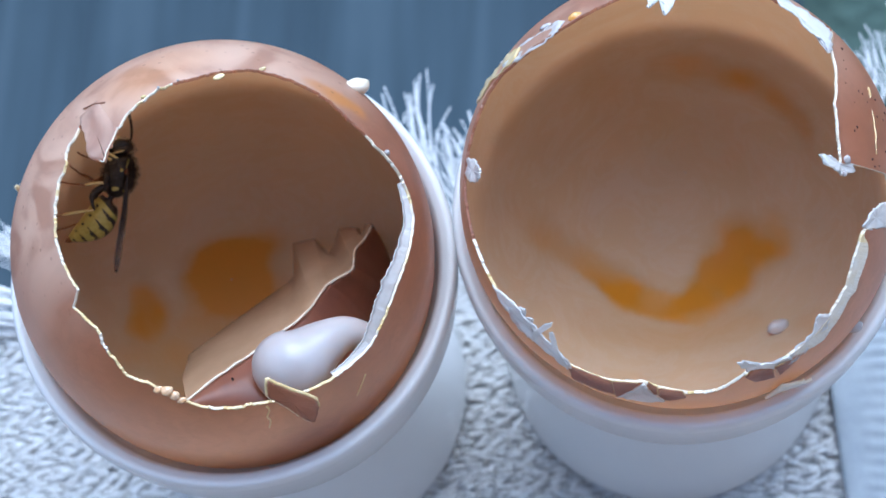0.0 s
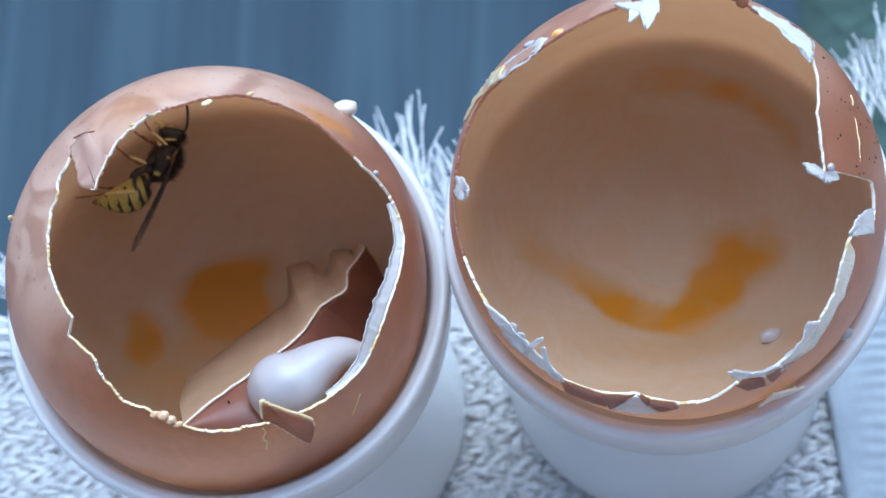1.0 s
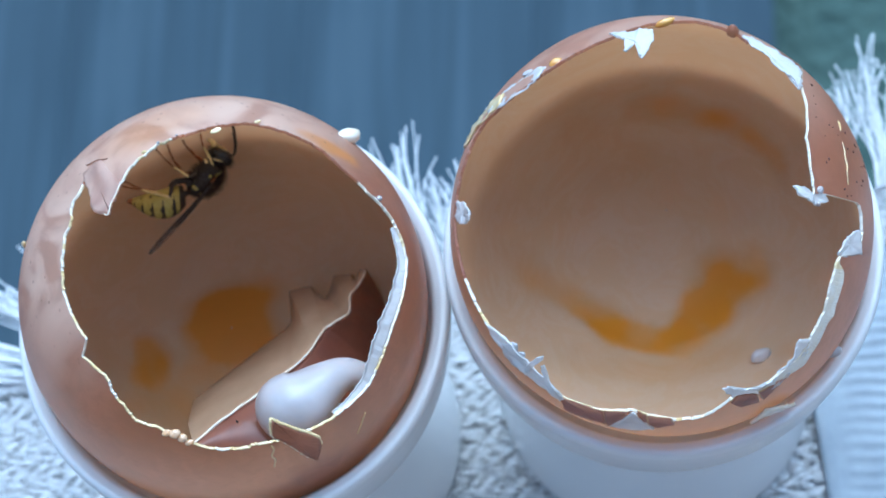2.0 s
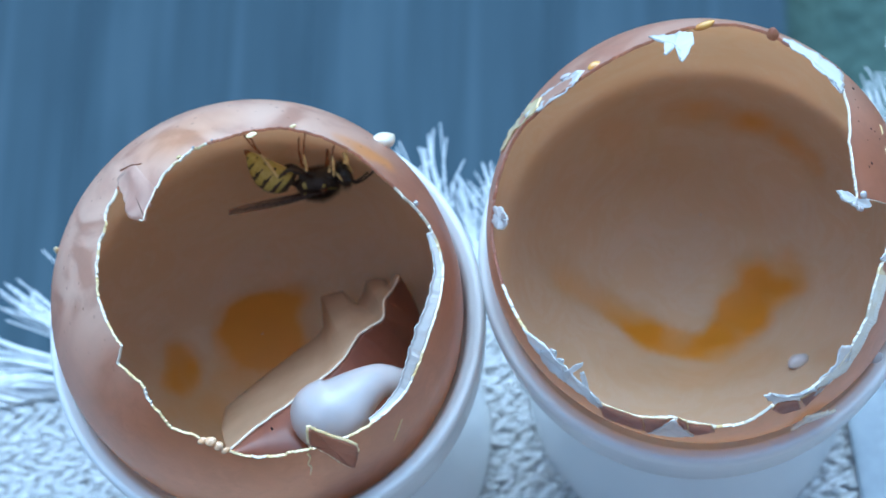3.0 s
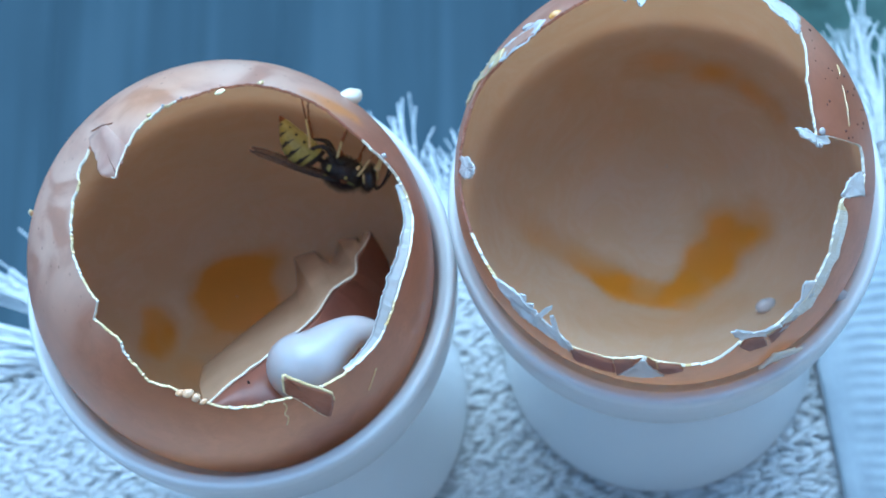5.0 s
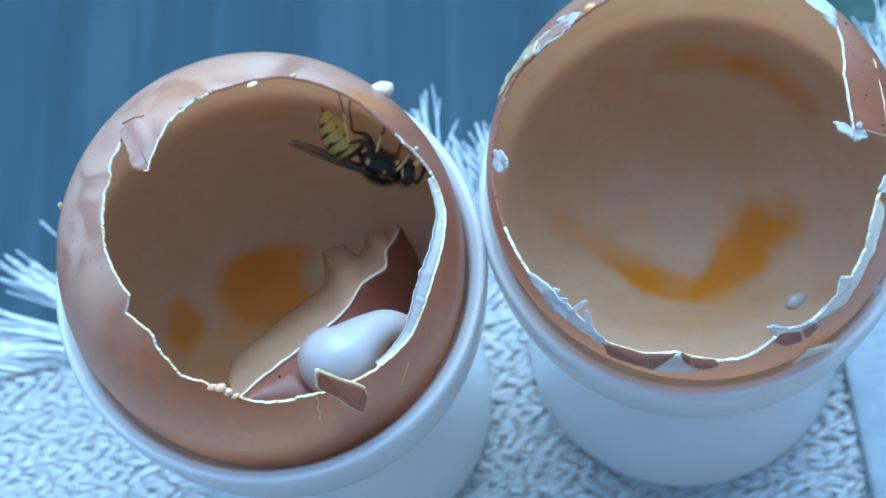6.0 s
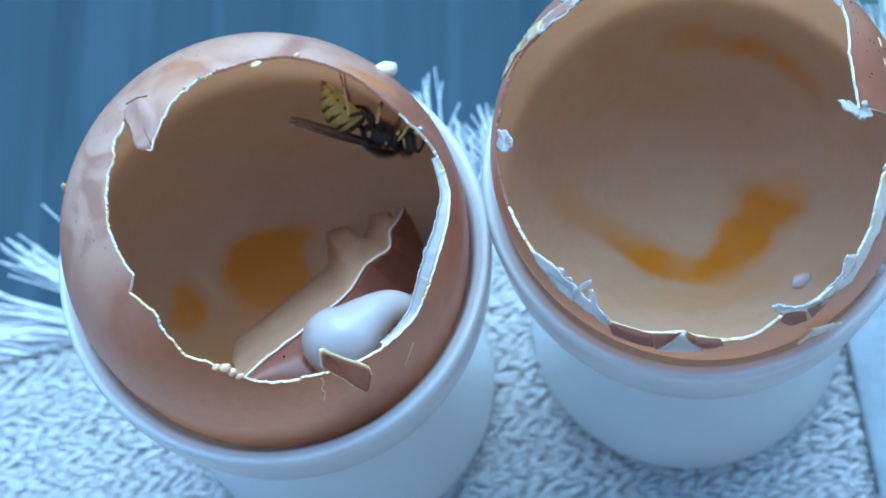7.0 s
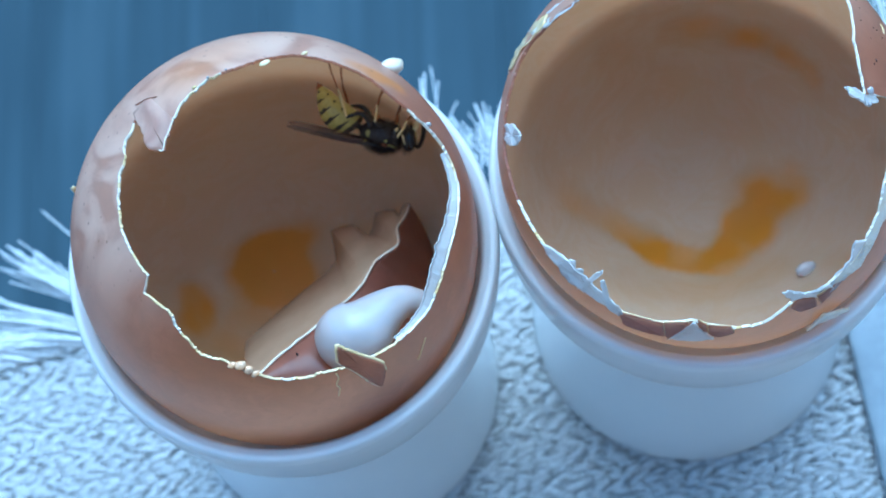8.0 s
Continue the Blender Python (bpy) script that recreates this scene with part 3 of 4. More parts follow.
def left_egg():
    egg = Egg((-2.182, 0.629, 6.047), 2.157, (0.09, -0.30, 0.95), LEFT_RIM, 2.0, (0.0, -0.11))
    yolk_in = [[(-0.20, 0.44, -2.30, 0.66, 1.7)], [(0.00, 0.36, -2.34, 0.52, 0.8)], [(0.06, 0.10, -2.40, 0.45, 0.7)],
               [(-0.46, 0.1, -2.36, 0.40, 0.55), (-0.95, -0.14, -2.18, 0.45, 0.5)], [(-1.20, 0.30, -1.95, 0.34, 0.95), (-1.27, 0.12, -1.88, 0.38, 0.95)],
               [(-1.57, 0.20, -1.55, 0.6, 0.40), (-1.3, -0.1, -1.85, 0.6, 0.5), (-0.9, -0.4, -2.1, 0.6, 0.5)], [(-2.0, -0.1, -0.5, 0.35, 0.45), (-1.9, -0.2, -0.8, 0.3, 0.3)]]
    yolk_out = [[(1.40, 0.86, 1.38, 0.10, 0.4), (1.58, 0.68, 1.28, 0.14, 0.9), (1.78, 0.50, 1.10, 0.13, 0.7)], [(-0.2, 1.35, 1.75, 0.45, 0.3), (0.3, 1.45, 1.6, 0.4, 0.25)]]
    ob = broken_egg(egg, "brown eggshell with its top broken off, standing in the cup", yolk_in, yolk_out,
                    lambda th, d: 0.95 * smoothstep(1.0, 0.25, d) * smoothstep(-0.15, 0.75, math.sin(th) - 0.35 * math.cos(th)),
                    lambda d: 0.008, 0.0, lambda th: smoothstep(-0.1, 0.6, math.sin(th)), lambda d: 0.8 if 20 < d < 90 else 0.35 if 90 < d < 130 else 0.0)
    # torn white skin that stands inside the edge on one side
    verts, faces, nt = [], [], 150
    for side in (0, 1):
        for i in range(nt + 1):
            deg = -68 + 70 * i / nt
            out = math.degrees(egg.rim(radians(deg)))
            wide = float(np.interp(deg, (-68, -58, -50, -41, -32, -24, -17, -9, -2, 2), (0.3, 1.2, 2.6, 4.2, 4.8, 4.0, 3.6, 2.4, 1.6, 0.2)))
            wide *= 1 + 0.35 * noise.noise((deg * 0.22, 4, 0)) + 0.15 * noise.noise((deg * 0.9, 4, 0))
            for j in range(5):
                f = j / 4
                off = -0.012 - 0.05 * f + 0.012 * noise.noise((deg * 0.5, f * 3, 2)) - 0.012 * side
                verts.append(egg.at(deg, out + 0.2 - wide * f, off))
    half = (nt + 1) * 5
    for i in range(nt):
        for j in range(4):
            a = i * 5 + j
            faces += [(a, a + 1, a + 6, a + 5), (a + half, a + 5 + half, a + 6 + half, a + 1 + half)]
        for j in (0, 4):
            a = i * 5 + j
            faces.append((a, a + 5, a + 5 + half, a + half))
    link_mesh("skin_strip", verts, faces, SKIN, ob, "strip of torn white skin inside the edge")
    # bent tab, hairline crack lips and dried drips
    shard("bent_tab", egg, [(-90.2, 36.6, .10), (-86.8, 39.1, .10), (-77.2, 49.3, .10), (-77.3, 52, .10), (-80.9, 57.1, .10), (-83.4, 52.3, .10), (-85.7, 47.9, .10), (-88.8, 43.8, .10), (-91.6, 41.1, .10)], 0.03, 0.045, SHELL, ob, "small bent-up tab of brown shell", 5, 0.006, 0.024, 0.004)
    flap = shard("hanging_flap", egg, [(113.5, 60), (121, 59.5), (124.5, 51), (129.9, 44.1), (128.4, 38.8), (124, 40.2), (119.8, 41.1), (115.5, 42.8)], 0.005, 0.035, SHELL, ob, "flap of shell hanging from the edge", 9, 0.016, 0.0, -1)
    add_attribute(flap, "film", [0.9] * len(flap.data.vertices))
    tv, tf = tube([q + Vector([0.00006 * noise.noise((i * 0.8, 2, c)) for c in range(3)]) for i, q in enumerate(curve_points([egg.at(a, p, 0.0) for a, p in ((128.9, 40.0), (128.2, 38.9), (124, 40.2), (119.8, 41.1), (115.5, 42.8))], 6))], 0.008 * CM, 6)
    link_mesh("broken_edge", tv, tf, EDGE, ob, "thin pale broken edge")
    for line, r in (([(118, 61.8), (117.2, 60.8), (114.9, 59.1), (113.4, 57.0), (112.2, 55.6)], 0.010), ([(-92.8, 48.5), (-92.2, 50.5), (-93.4, 53), (-92.6, 55), (-93.5, 58.2)], 0.011), ([(-66, 66.5), (-63.5, 63.8), (-60, 60.5)], 0.009)):
        tv, tf = tube(curve_points([egg.at(a, p, 0.003) for a, p in line], 4), r * CM, 5)
        link_mesh("crack", tv, tf, EDGE_YELLOW if line[0][0] < 0 else SHELL, ob, "hairline crack in the shell")
    for th, ph, s, mat, lab in ((74, 47.6, (0.06, 0.03, 0.014), EDGE_YELLOW, "dried yellow drip on the edge"), (95, 48.2, (0.016, 0.016, 0.014), ALBUMEN, "wet drop on the edge"),
                                (101, 47.2, (0.03, 0.02, 0.02), EDGE_YELLOW, "dried yellow drip on the edge"), (88, 48.4, (0.013, 0.013, 0.012), ALBUMEN, "wet drop on the edge"),
                                (-131, 44.6, (0.055, 0.035, 0.03), CRUMB, "orange crumb on the edge"), (-128, 44.0, (0.06, 0.05, 0.045), CRUMB, "orange crumb on the edge"), (-122, 45.6, (0.05, 0.03, 0.03), CRUMB, "orange crumb on the edge"), (-125, 44.6, (0.05, 0.045, 0.04), CRUMB, "orange crumb on the edge"),
                                (12, 58, (0.03, 0.03, 0.03), ALBUMEN, "wet drop on the edge"), (60, 53.5, (0.04, 0.02, 0.015), EDGE_YELLOW, "dried yellow drip on the edge")):
        drop("drip", egg.at(th, ph, 0.01), s, mat, ob, lab, th)
    drop("side_drip", egg.at(146, 84, 0.01), (0.03, 0.03, 0.08), EDGE_YELLOW, ob, "dried drip on the outside", 3)
    # scrap of egg white stuck outside, behind
    drop("egg_white_scrap", Vector((-0.36, 1.56, 6.74)) * CM, (0.15, 0.09, 0.11), EDGE, ob, "scrap of white stuck to the shell", 6)
    return egg


def shell_fragment(egg):
    """The broken top of the left egg, fallen inside with its brown side up, and the skin that hangs from its edge."""
    ob = thing("shell_fragment", "broken piece of brown shell fallen inside the egg", "shell piece")
    ridge = [(-2.98, -0.86, 6.30), (-2.62, -0.70, 6.22), (-2.20, -0.55, 6.11), (-1.88, -0.42, 6.02), (-1.60, -0.28, 5.90), (-1.42, -0.08, 5.70), (-1.29, 0.06, 5.55), (-1.06, 0.12, 5.50), (-0.99, 0.19, 5.44), (-0.93, 0.42, 5.22), (-0.80, 0.56, 5.05), (-0.68, 0.74, 4.86)]
    far = [(-0.62, 0.62, 4.45), (-0.62, 0.38, 4.40), (-0.70, 0.10, 4.40), (-0.85, -0.15, 4.55), (-1.05, -0.45, 4.85), (-1.30, -0.80, 5.40), (-1.65, -1.15, 5.95), (-2.2, -1.22, 6.25), (-2.8, -1.05, 6.22)]

    pick = lambda seq, s: Vector(seq[min(int(s * (len(seq) - 1)), len(seq) - 2)]).lerp(Vector(seq[min(int(s * (len(seq) - 1)), len(seq) - 2) + 1]), s * (len(seq) - 1) - min(int(s * (len(seq) - 1)), len(seq) - 2))
    k, rows = 152, 12

    def sheet(upper, lower, sag, thick):
        """A thin curved sheet between two edges."""
        verts, faces = [], []
        for side in (0, 1):
            for i in range(k + 1):
                for j in range(rows + 1):
                    t = j / rows
                    q = pick(upper, i / k).lerp(pick(lower, i / k), t) + Vector(sag) * math.sin(math.pi * t)
                    verts.append((q + Vector((0.01, -0.01, -thick)) * side) * CM)
        m, half = rows + 1, (k + 1) * (rows + 1)
        for i in range(k):
            for j in range(rows):
                a, b = i * m + j, (i + 1) * m + j
                faces += [(a, b, b + 1, a + 1), (a + half, a + 1 + half, b + 1 + half, b + half)]
            for j in (0, rows):
                a, b = i * m + j, (i + 1) * m + j
                faces.append((a, a + half, b + half, b) if j == 0 else (a, b, b + half, a + half))
        return verts, faces

    link_mesh("shell", *sheet(ridge, far[::-1], (0.0, 0.05, 0.06), 0.04), SHELL, ob)
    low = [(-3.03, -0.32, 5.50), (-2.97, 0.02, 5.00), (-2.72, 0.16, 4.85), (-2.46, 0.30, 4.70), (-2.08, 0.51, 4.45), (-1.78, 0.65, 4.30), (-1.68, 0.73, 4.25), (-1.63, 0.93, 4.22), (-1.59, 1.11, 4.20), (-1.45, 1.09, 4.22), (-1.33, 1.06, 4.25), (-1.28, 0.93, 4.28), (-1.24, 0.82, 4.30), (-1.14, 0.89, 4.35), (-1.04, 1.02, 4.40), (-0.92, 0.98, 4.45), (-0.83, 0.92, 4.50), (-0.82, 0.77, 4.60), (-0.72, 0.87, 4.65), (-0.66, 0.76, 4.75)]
    link_mesh("skin", *sheet([(x, y + 0.01, z - 0.03) for x, y, z in ridge], low, (0.0, 0.05, 0.03), 0.03), SHADED_SKIN, ob, "beige skin hanging from the broken shell")
    lip = curve_points([Vector(q) * CM + Vector((0, 0.0001, 0.0002)) for q in ridge], 4)
    lv, lf = tube([q + Vector([0.00012 * noise.noise((i * 0.9, 3, c)) for c in range(3)]) for i, q in enumerate(lip)], 0.00012, 6)
    link_mesh("broken_edge", lv, lf, EDGE, ob, "thin pale broken edge")
    drop("speck", Vector((-2.47, -0.80, 6.345)) * CM, (0.012, 0.012, 0.05), BLACK, ob, "dark speck", 1)


def egg_white():
    """The lump of cooked white that lies on the fragment: a round ball that runs out into a bent lobe."""
    spine = [(-1.895, -0.880, 6.360, 0.370), (-1.740, -0.870, 6.380, 0.360), (-1.520, -0.790, 6.365, 0.260), (-1.280, -0.730, 6.300, 0.180), (-1.120, -0.780, 6.200, 0.150)]
    rnd_pts = curve_points([Vector(q[:3]) for q in spine], 6)
    widths = [q.x for q in curve_points([Vector((p[3], 0, 0)) for p in spine], 6)]
    verts, faces, sides = [], [], 40
    first, last = rnd_pts[0], rnd_pts[-1]
    stations = []
    for k in range(1, 9):
        a = math.pi / 2 * k / 9
        stations.append((first - (rnd_pts[1] - first).normalized() * spine[0][3] * math.cos(a), spine[0][3] * math.sin(a)))
    for i, q in enumerate(rnd_pts):
        stations.append((q, widths[i]))
    for k in range(1, 9):
        a = math.pi / 2 * k / 9
        stations.append((last + (last - rnd_pts[-2]).normalized() * spine[-1][3] * math.sin(a), spine[-1][3] * math.cos(a)))
    v, f = tube([q for q, _ in stations], [w for _, w in stations], sides)
    v = [(q + Vector([0.02 * noise.noise(q * 2.6 + Vector((0, 9 * c, 0))) for c in range(3)])) * CM for q in v]
    ob = link_mesh("egg_white", v, f, ALBUMEN)
    tagged(ob, "smooth shiny lump of cooked egg white", "egg white")


def right_egg():
    egg = Egg((2.37, -0.45, 6.25), 2.2, (-0.12, -0.36, 0.92), RIGHT_RIM, 7.0, (0.09, 0.0))
    path = [[(-1.53, 0.78, -1.48, 0.28, 0.28), (-1.38, 0.66, -1.72, 0.30, 0.42), (-1.14, 0.41, -2.02, 0.28, 0.52), (-0.87, 0.07, -2.24, 0.27, 0.70), (-0.59, -0.25, -2.34, 0.30, 0.85), (-0.29, -0.50, -2.35, 0.31, 0.85), (0.01, -0.62, -2.34, 0.30, 0.85), (0.28, -0.46, -2.36, 0.34, 0.9), (0.52, -0.33, -2.35, 0.46, 1.05), (0.78, -0.14, -2.30, 0.50, 1.0), (1.02, -0.16, -2.20, 0.42, 0.7)],
            [(0.5, 1.78, -1.27, 0.26, 0.34), (0.82, 1.68, -1.30, 0.28, 0.50), (0.98, 1.56, -1.32, 0.28, 0.65), (1.33, 1.25, -1.29, 0.27, 0.9), (1.54, 0.94, -1.33, 0.25, 0.9), (1.66, 0.58, -1.41, 0.20, 0.6), (1.64, 0.38, -1.52, 0.16, 0.4)],
            [(1.29, 0.01, -1.96, 0.12, 0.2), (1.44, -0.24, -1.8, 0.15, 0.5)], [(1.04, -1.41, -1.42, 0.22, 0.55), (0.9, -1.3, -1.65, 0.2, 0.35)],
            [(-1.14, -0.54, -1.98, 0.4, 0.30), (-0.5, -0.9, -2.1, 0.35, 0.36), (0.05, -1.0, -2.17, 0.35, 0.38), (0.5, -0.95, -2.1, 0.3, 0.30)], [(-0.24, 1.85, -1.25, 0.3, 0.32), (0.1, 1.6, -1.6, 0.4, 0.24), (0.4, 1.2, -1.9, 0.5, 0.22)], [(1.1, 0.6, -1.95, 0.5, 0.24), (0.6, 1.1, -2.05, 0.5, 0.26)]]
    ob = broken_egg(egg, "brown eggshell emptied to half its height, standing in the cup", path, [[(-1.35, 1.6, 0.55, 0.2, 0.5), (-1.65, 1.35, 0.35, 0.28, 0.75), (-1.9, 1.05, 0.2, 0.2, 0.6)]],
                    lambda th, d: 0.55 * smoothstep(0.7, 0.1, d) * smoothstep(0.0, 0.7, math.sin(th)),
                    lambda d: 0.10 * smoothstep(-82, -70, d) * (1 - smoothstep(-38, -31, d)) + 0.007,
                    0.15, lambda th: smoothstep(0.05, 0.5, math.sin(th)), lambda d: 0.9 if 25 < d < 170 else 0.0)
    # torn white skin along the edge
    lift = lambda line, f: [(a, p, f(p)) for a, p in line]
    skin = lambda name, line, off, label, seed, mat=SKIN, thick=0.018, rough=0.010: shard(name, egg, line, off, thick, mat, ob, label, seed, rough, 0.0, 0.018)
    skin("skin_scrap", lift([(82, 67.5), (78.1, 67), (73.7, 66.4), (69.5, 65), (69.7, 59.4), (72.1, 54.5), (74.2, 51.5), (75.0, 52), (74.0, 55.8), (75.0, 59.2), (76.6, 60.7), (78.7, 55.5), (79.5, 56), (78.1, 61.8)], lambda p: 0.0), 0.004, "torn white skin hanging over the edge", 1)
    skin("skin_scrap", [(44.3, 72.1), (41.3, 74), (35.1, 72.6), (29.5, 74.2), (25.5, 72), (22.8, 62.7), (23.5, 59.8), (26.2, 62.5), (31.5, 63.2), (36.7, 66), (41.9, 68.8)], 0.010, "strip of white skin along the edge", 2)
    skin("skin_scrap", [(102.1, 66.7), (104.2, 69.3), (109, 71.3), (114.5, 74.9), (118.9, 79), (122.3, 82), (122.7, 75.4), (119.2, 69.1), (112.2, 65.4), (105.3, 64.1)], 0.012, "strip of white skin along the edge", 3)
    skin("skin_scrap", [(115.7, 74.6), (119.7, 79.9), (124.7, 85), (130.7, 86), (134.6, 85), (133.5, 80.4), (129.3, 78.7), (124.5, 74.3), (119, 70.2)], 0.020, "yolk-stained skin on the edge", 4, EDGE_YELLOW)
    skin("skin_scrap", [(149.6, 78), (148.4, 74), (148.7, 70, -.02), (150.0, 67, -.03), (151.7, 65.6, -.04), (153.4, 65.9, -.04), (154.6, 67.7, -.04), (155.0, 71, -.02), (154.2, 74, -.01), (152.0, 77)], -0.02, "torn white skin on the edge", 5)
    skin("skin_scrap", [(-168.5, 63.6), (-167.5, 59.1), (-166.2, 56.2), (-164.3, 59.5), (-162.5, 56.5), (-160.8, 60.5), (-157.6, 62.7), (-156.9, 65.9), (-160.7, 66.6), (-164.8, 67.5)], 0.0, "torn white skin on the edge", 6)
    skin("skin_scrap", [(-176.4, 66), (-173.3, 62), (-167, 58.5), (-157.1, 58.5), (-148, 59), (-143.9, 62.4), (-150.7, 64), (-160.8, 64.5), (-168.7, 66)], 0.012, "strip of white skin along the edge", 16)
    skin("skin_splinter", lift([(-158.1, 63.8), (-159.4, 59.3), (-159.2, 53.4), (-158.3, 50.3), (-157.4, 51.7), (-157.7, 56.2), (-157, 63.2)], lambda p: 0.0), 0.01, "upright splinter of white skin", 7, SKIN, 0.02, 0.005)
    skin("skin_splinter", lift([(-144.5, 65.3), (-147.9, 63.7), (-152.8, 58.7), (-156.3, 54.5), (-155.8, 53.3), (-152, 57.4), (-147.8, 60.3), (-145.5, 61.1)], lambda p: 0.0), 0.01, "curled splinter of white skin", 8, SKIN, 0.02, 0.005)
    skin("skin_scrap", [(-123.4, 54.4), (-121.1, 57.7), (-116.2, 63.5), (-120.7, 65.1), (-129.2, 68.8), (-126.2, 60.3)], 0.016, "white patch where the shell has chipped", 9, SKIN, 0.02, 0.006)
    skin("skin_scrap", [(-62.3, 49.3), (-68.4, 53.1), (-77.6, 55.6), (-77.5, 60.1), (-72.9, 59.4), (-66, 57.5), (-60, 54)], 0.008, "white skin under the broken edge", 17)
    skin("skin_splinter", lift([(-93.9, 46.4), (-90.9, 47.3), (-88.3, 50.4), (-82.7, 53.4), (-77.9, 54.4), (-77.7, 58.2), (-83.5, 56.2), (-89.4, 52.1), (-91.8, 50.9)], lambda p: 0.0), 0.012, "curled splinter of white skin", 11)
    skin("loose_chip", [(-84.4, 70.1, .02), (-79.5, 73, .05), (-76.9, 80.6, .07), (-79.1, 81.7, .05), (-83.3, 81, .03), (-90, 79, .02)], 0.005, "loose flake of shell leaning outside", 10, EDGE, 0.03)
    skin("skin_scrap", [(-1.9, 35.5), (-3.8, 38.4), (-8.2, 41.4), (-9.6, 45.7), (-12.1, 45.8), (-12.8, 41.8), (-9.8, 38.8), (-6.6, 36.2)], -0.01, "curl of egg white at the corner", 12, SKIN, 0.03)
    skin("skin_scrap", [(-23.2, 61.5), (-30.6, 63.5), (-31.5, 52), (-30.3, 49.9), (-25.9, 52.8), (-23.4, 57)], -0.01, "white skin stretched across the break", 13)
    # cracked flakes of shell that still hang on the edge
    for k, line in enumerate(([(-145.2, 63), (-140.6, 60.2), (-132.4, 58.1), (-130.1, 67.7), (-136.1, 68.4), (-142.1, 68.1)], [(-132.1, 57.9), (-125.1, 55.2), (-126.5, 60.7), (-129.3, 67.7)],
                              [(-122.2, 54.1), (-119.4, 55.3), (-118.7, 58.5), (-120.3, 59.5)], [(-118.7, 55.2), (-111.7, 56.9), (-110.4, 61.1), (-115.4, 62), (-118.1, 60.1)],
                              [(-89.4, 52.1), (-84.1, 55.6), (-84.5, 60.5), (-90.1, 59.7), (-92.5, 54.1)], [(-83.3, 55.2), (-77.9, 56.5), (-77.7, 59.7), (-83.1, 60.2)])):
        tilt = (-1) ** k * 0.012
        flake = shard("shell_flake", egg, [(a, p, 0.014 + tilt * (q % 3 - 1)) for q, (a, p) in enumerate(line)], 0.0, 0.02, SHELL, ob, "cracked flake of brown shell", 40 + k, 0.004, 0.007, 0.003)
    shard("crack_lip", egg, [(15, 79, .004), (8, 68, .004), (0, 61, .004), (-9, 57, .004), (-9, 57.4, .004), (0, 61.4, .004), (7.7, 68.4, .004), (14.6, 79.2, .004)], 0.002, 0.008, EDGE_YELLOW, ob, "pale hairline crack", 33, 0.003)
    for th, ph, s, mat, lab in ((99, 65.5, (0.075, 0.05, 0.022), YOLK, "orange yolk crumb on the edge"), (66, 72, (0.11, 0.04, 0.04), YOLK, "orange yolk crumb on the edge"), (47, 75, (0.06, 0.06, 0.10), SHELL, "crumb of shell on the edge"),
                                (-60, 84, (0.09, 0.06, 0.05), ALBUMEN, "white crumb outside the shell"), (-7.5, 44, (0.04, 0.04, 0.04), ALBUMEN, "wet drop on the edge"), (-12, 42, (0.03, 0.03, 0.03), ALBUMEN, "wet drop on the edge"),
                                (107, 72, (0.07, 0.03, 0.03), ALBUMEN, "wet drop on the edge")):
        drop("drip", egg.at(th, ph, 0.0), s, mat, ob, lab, th)
    rnd = random.Random(8)
    for _ in range(34):
        th, ph = rnd.uniform(-13, 22), rnd.uniform(47, 78)
        if math.radians(ph) > egg.rim(radians(th)) + 0.04:
            size = rnd.uniform(0.006, 0.013)
            drop("pore", egg.at(th, ph, 0.0), (size, size * rnd.uniform(0.8, 1.6), size), PORE, ob, "dark pore in the shell", th)
    drop("white_speck", Vector((2.37 + 0.73, -0.45 - 1.245, 6.25 - 1.855)) * CM, (0.12, 0.08, 0.05), ALBUMEN, ob, "small lump of egg white inside", 4)
    return egg


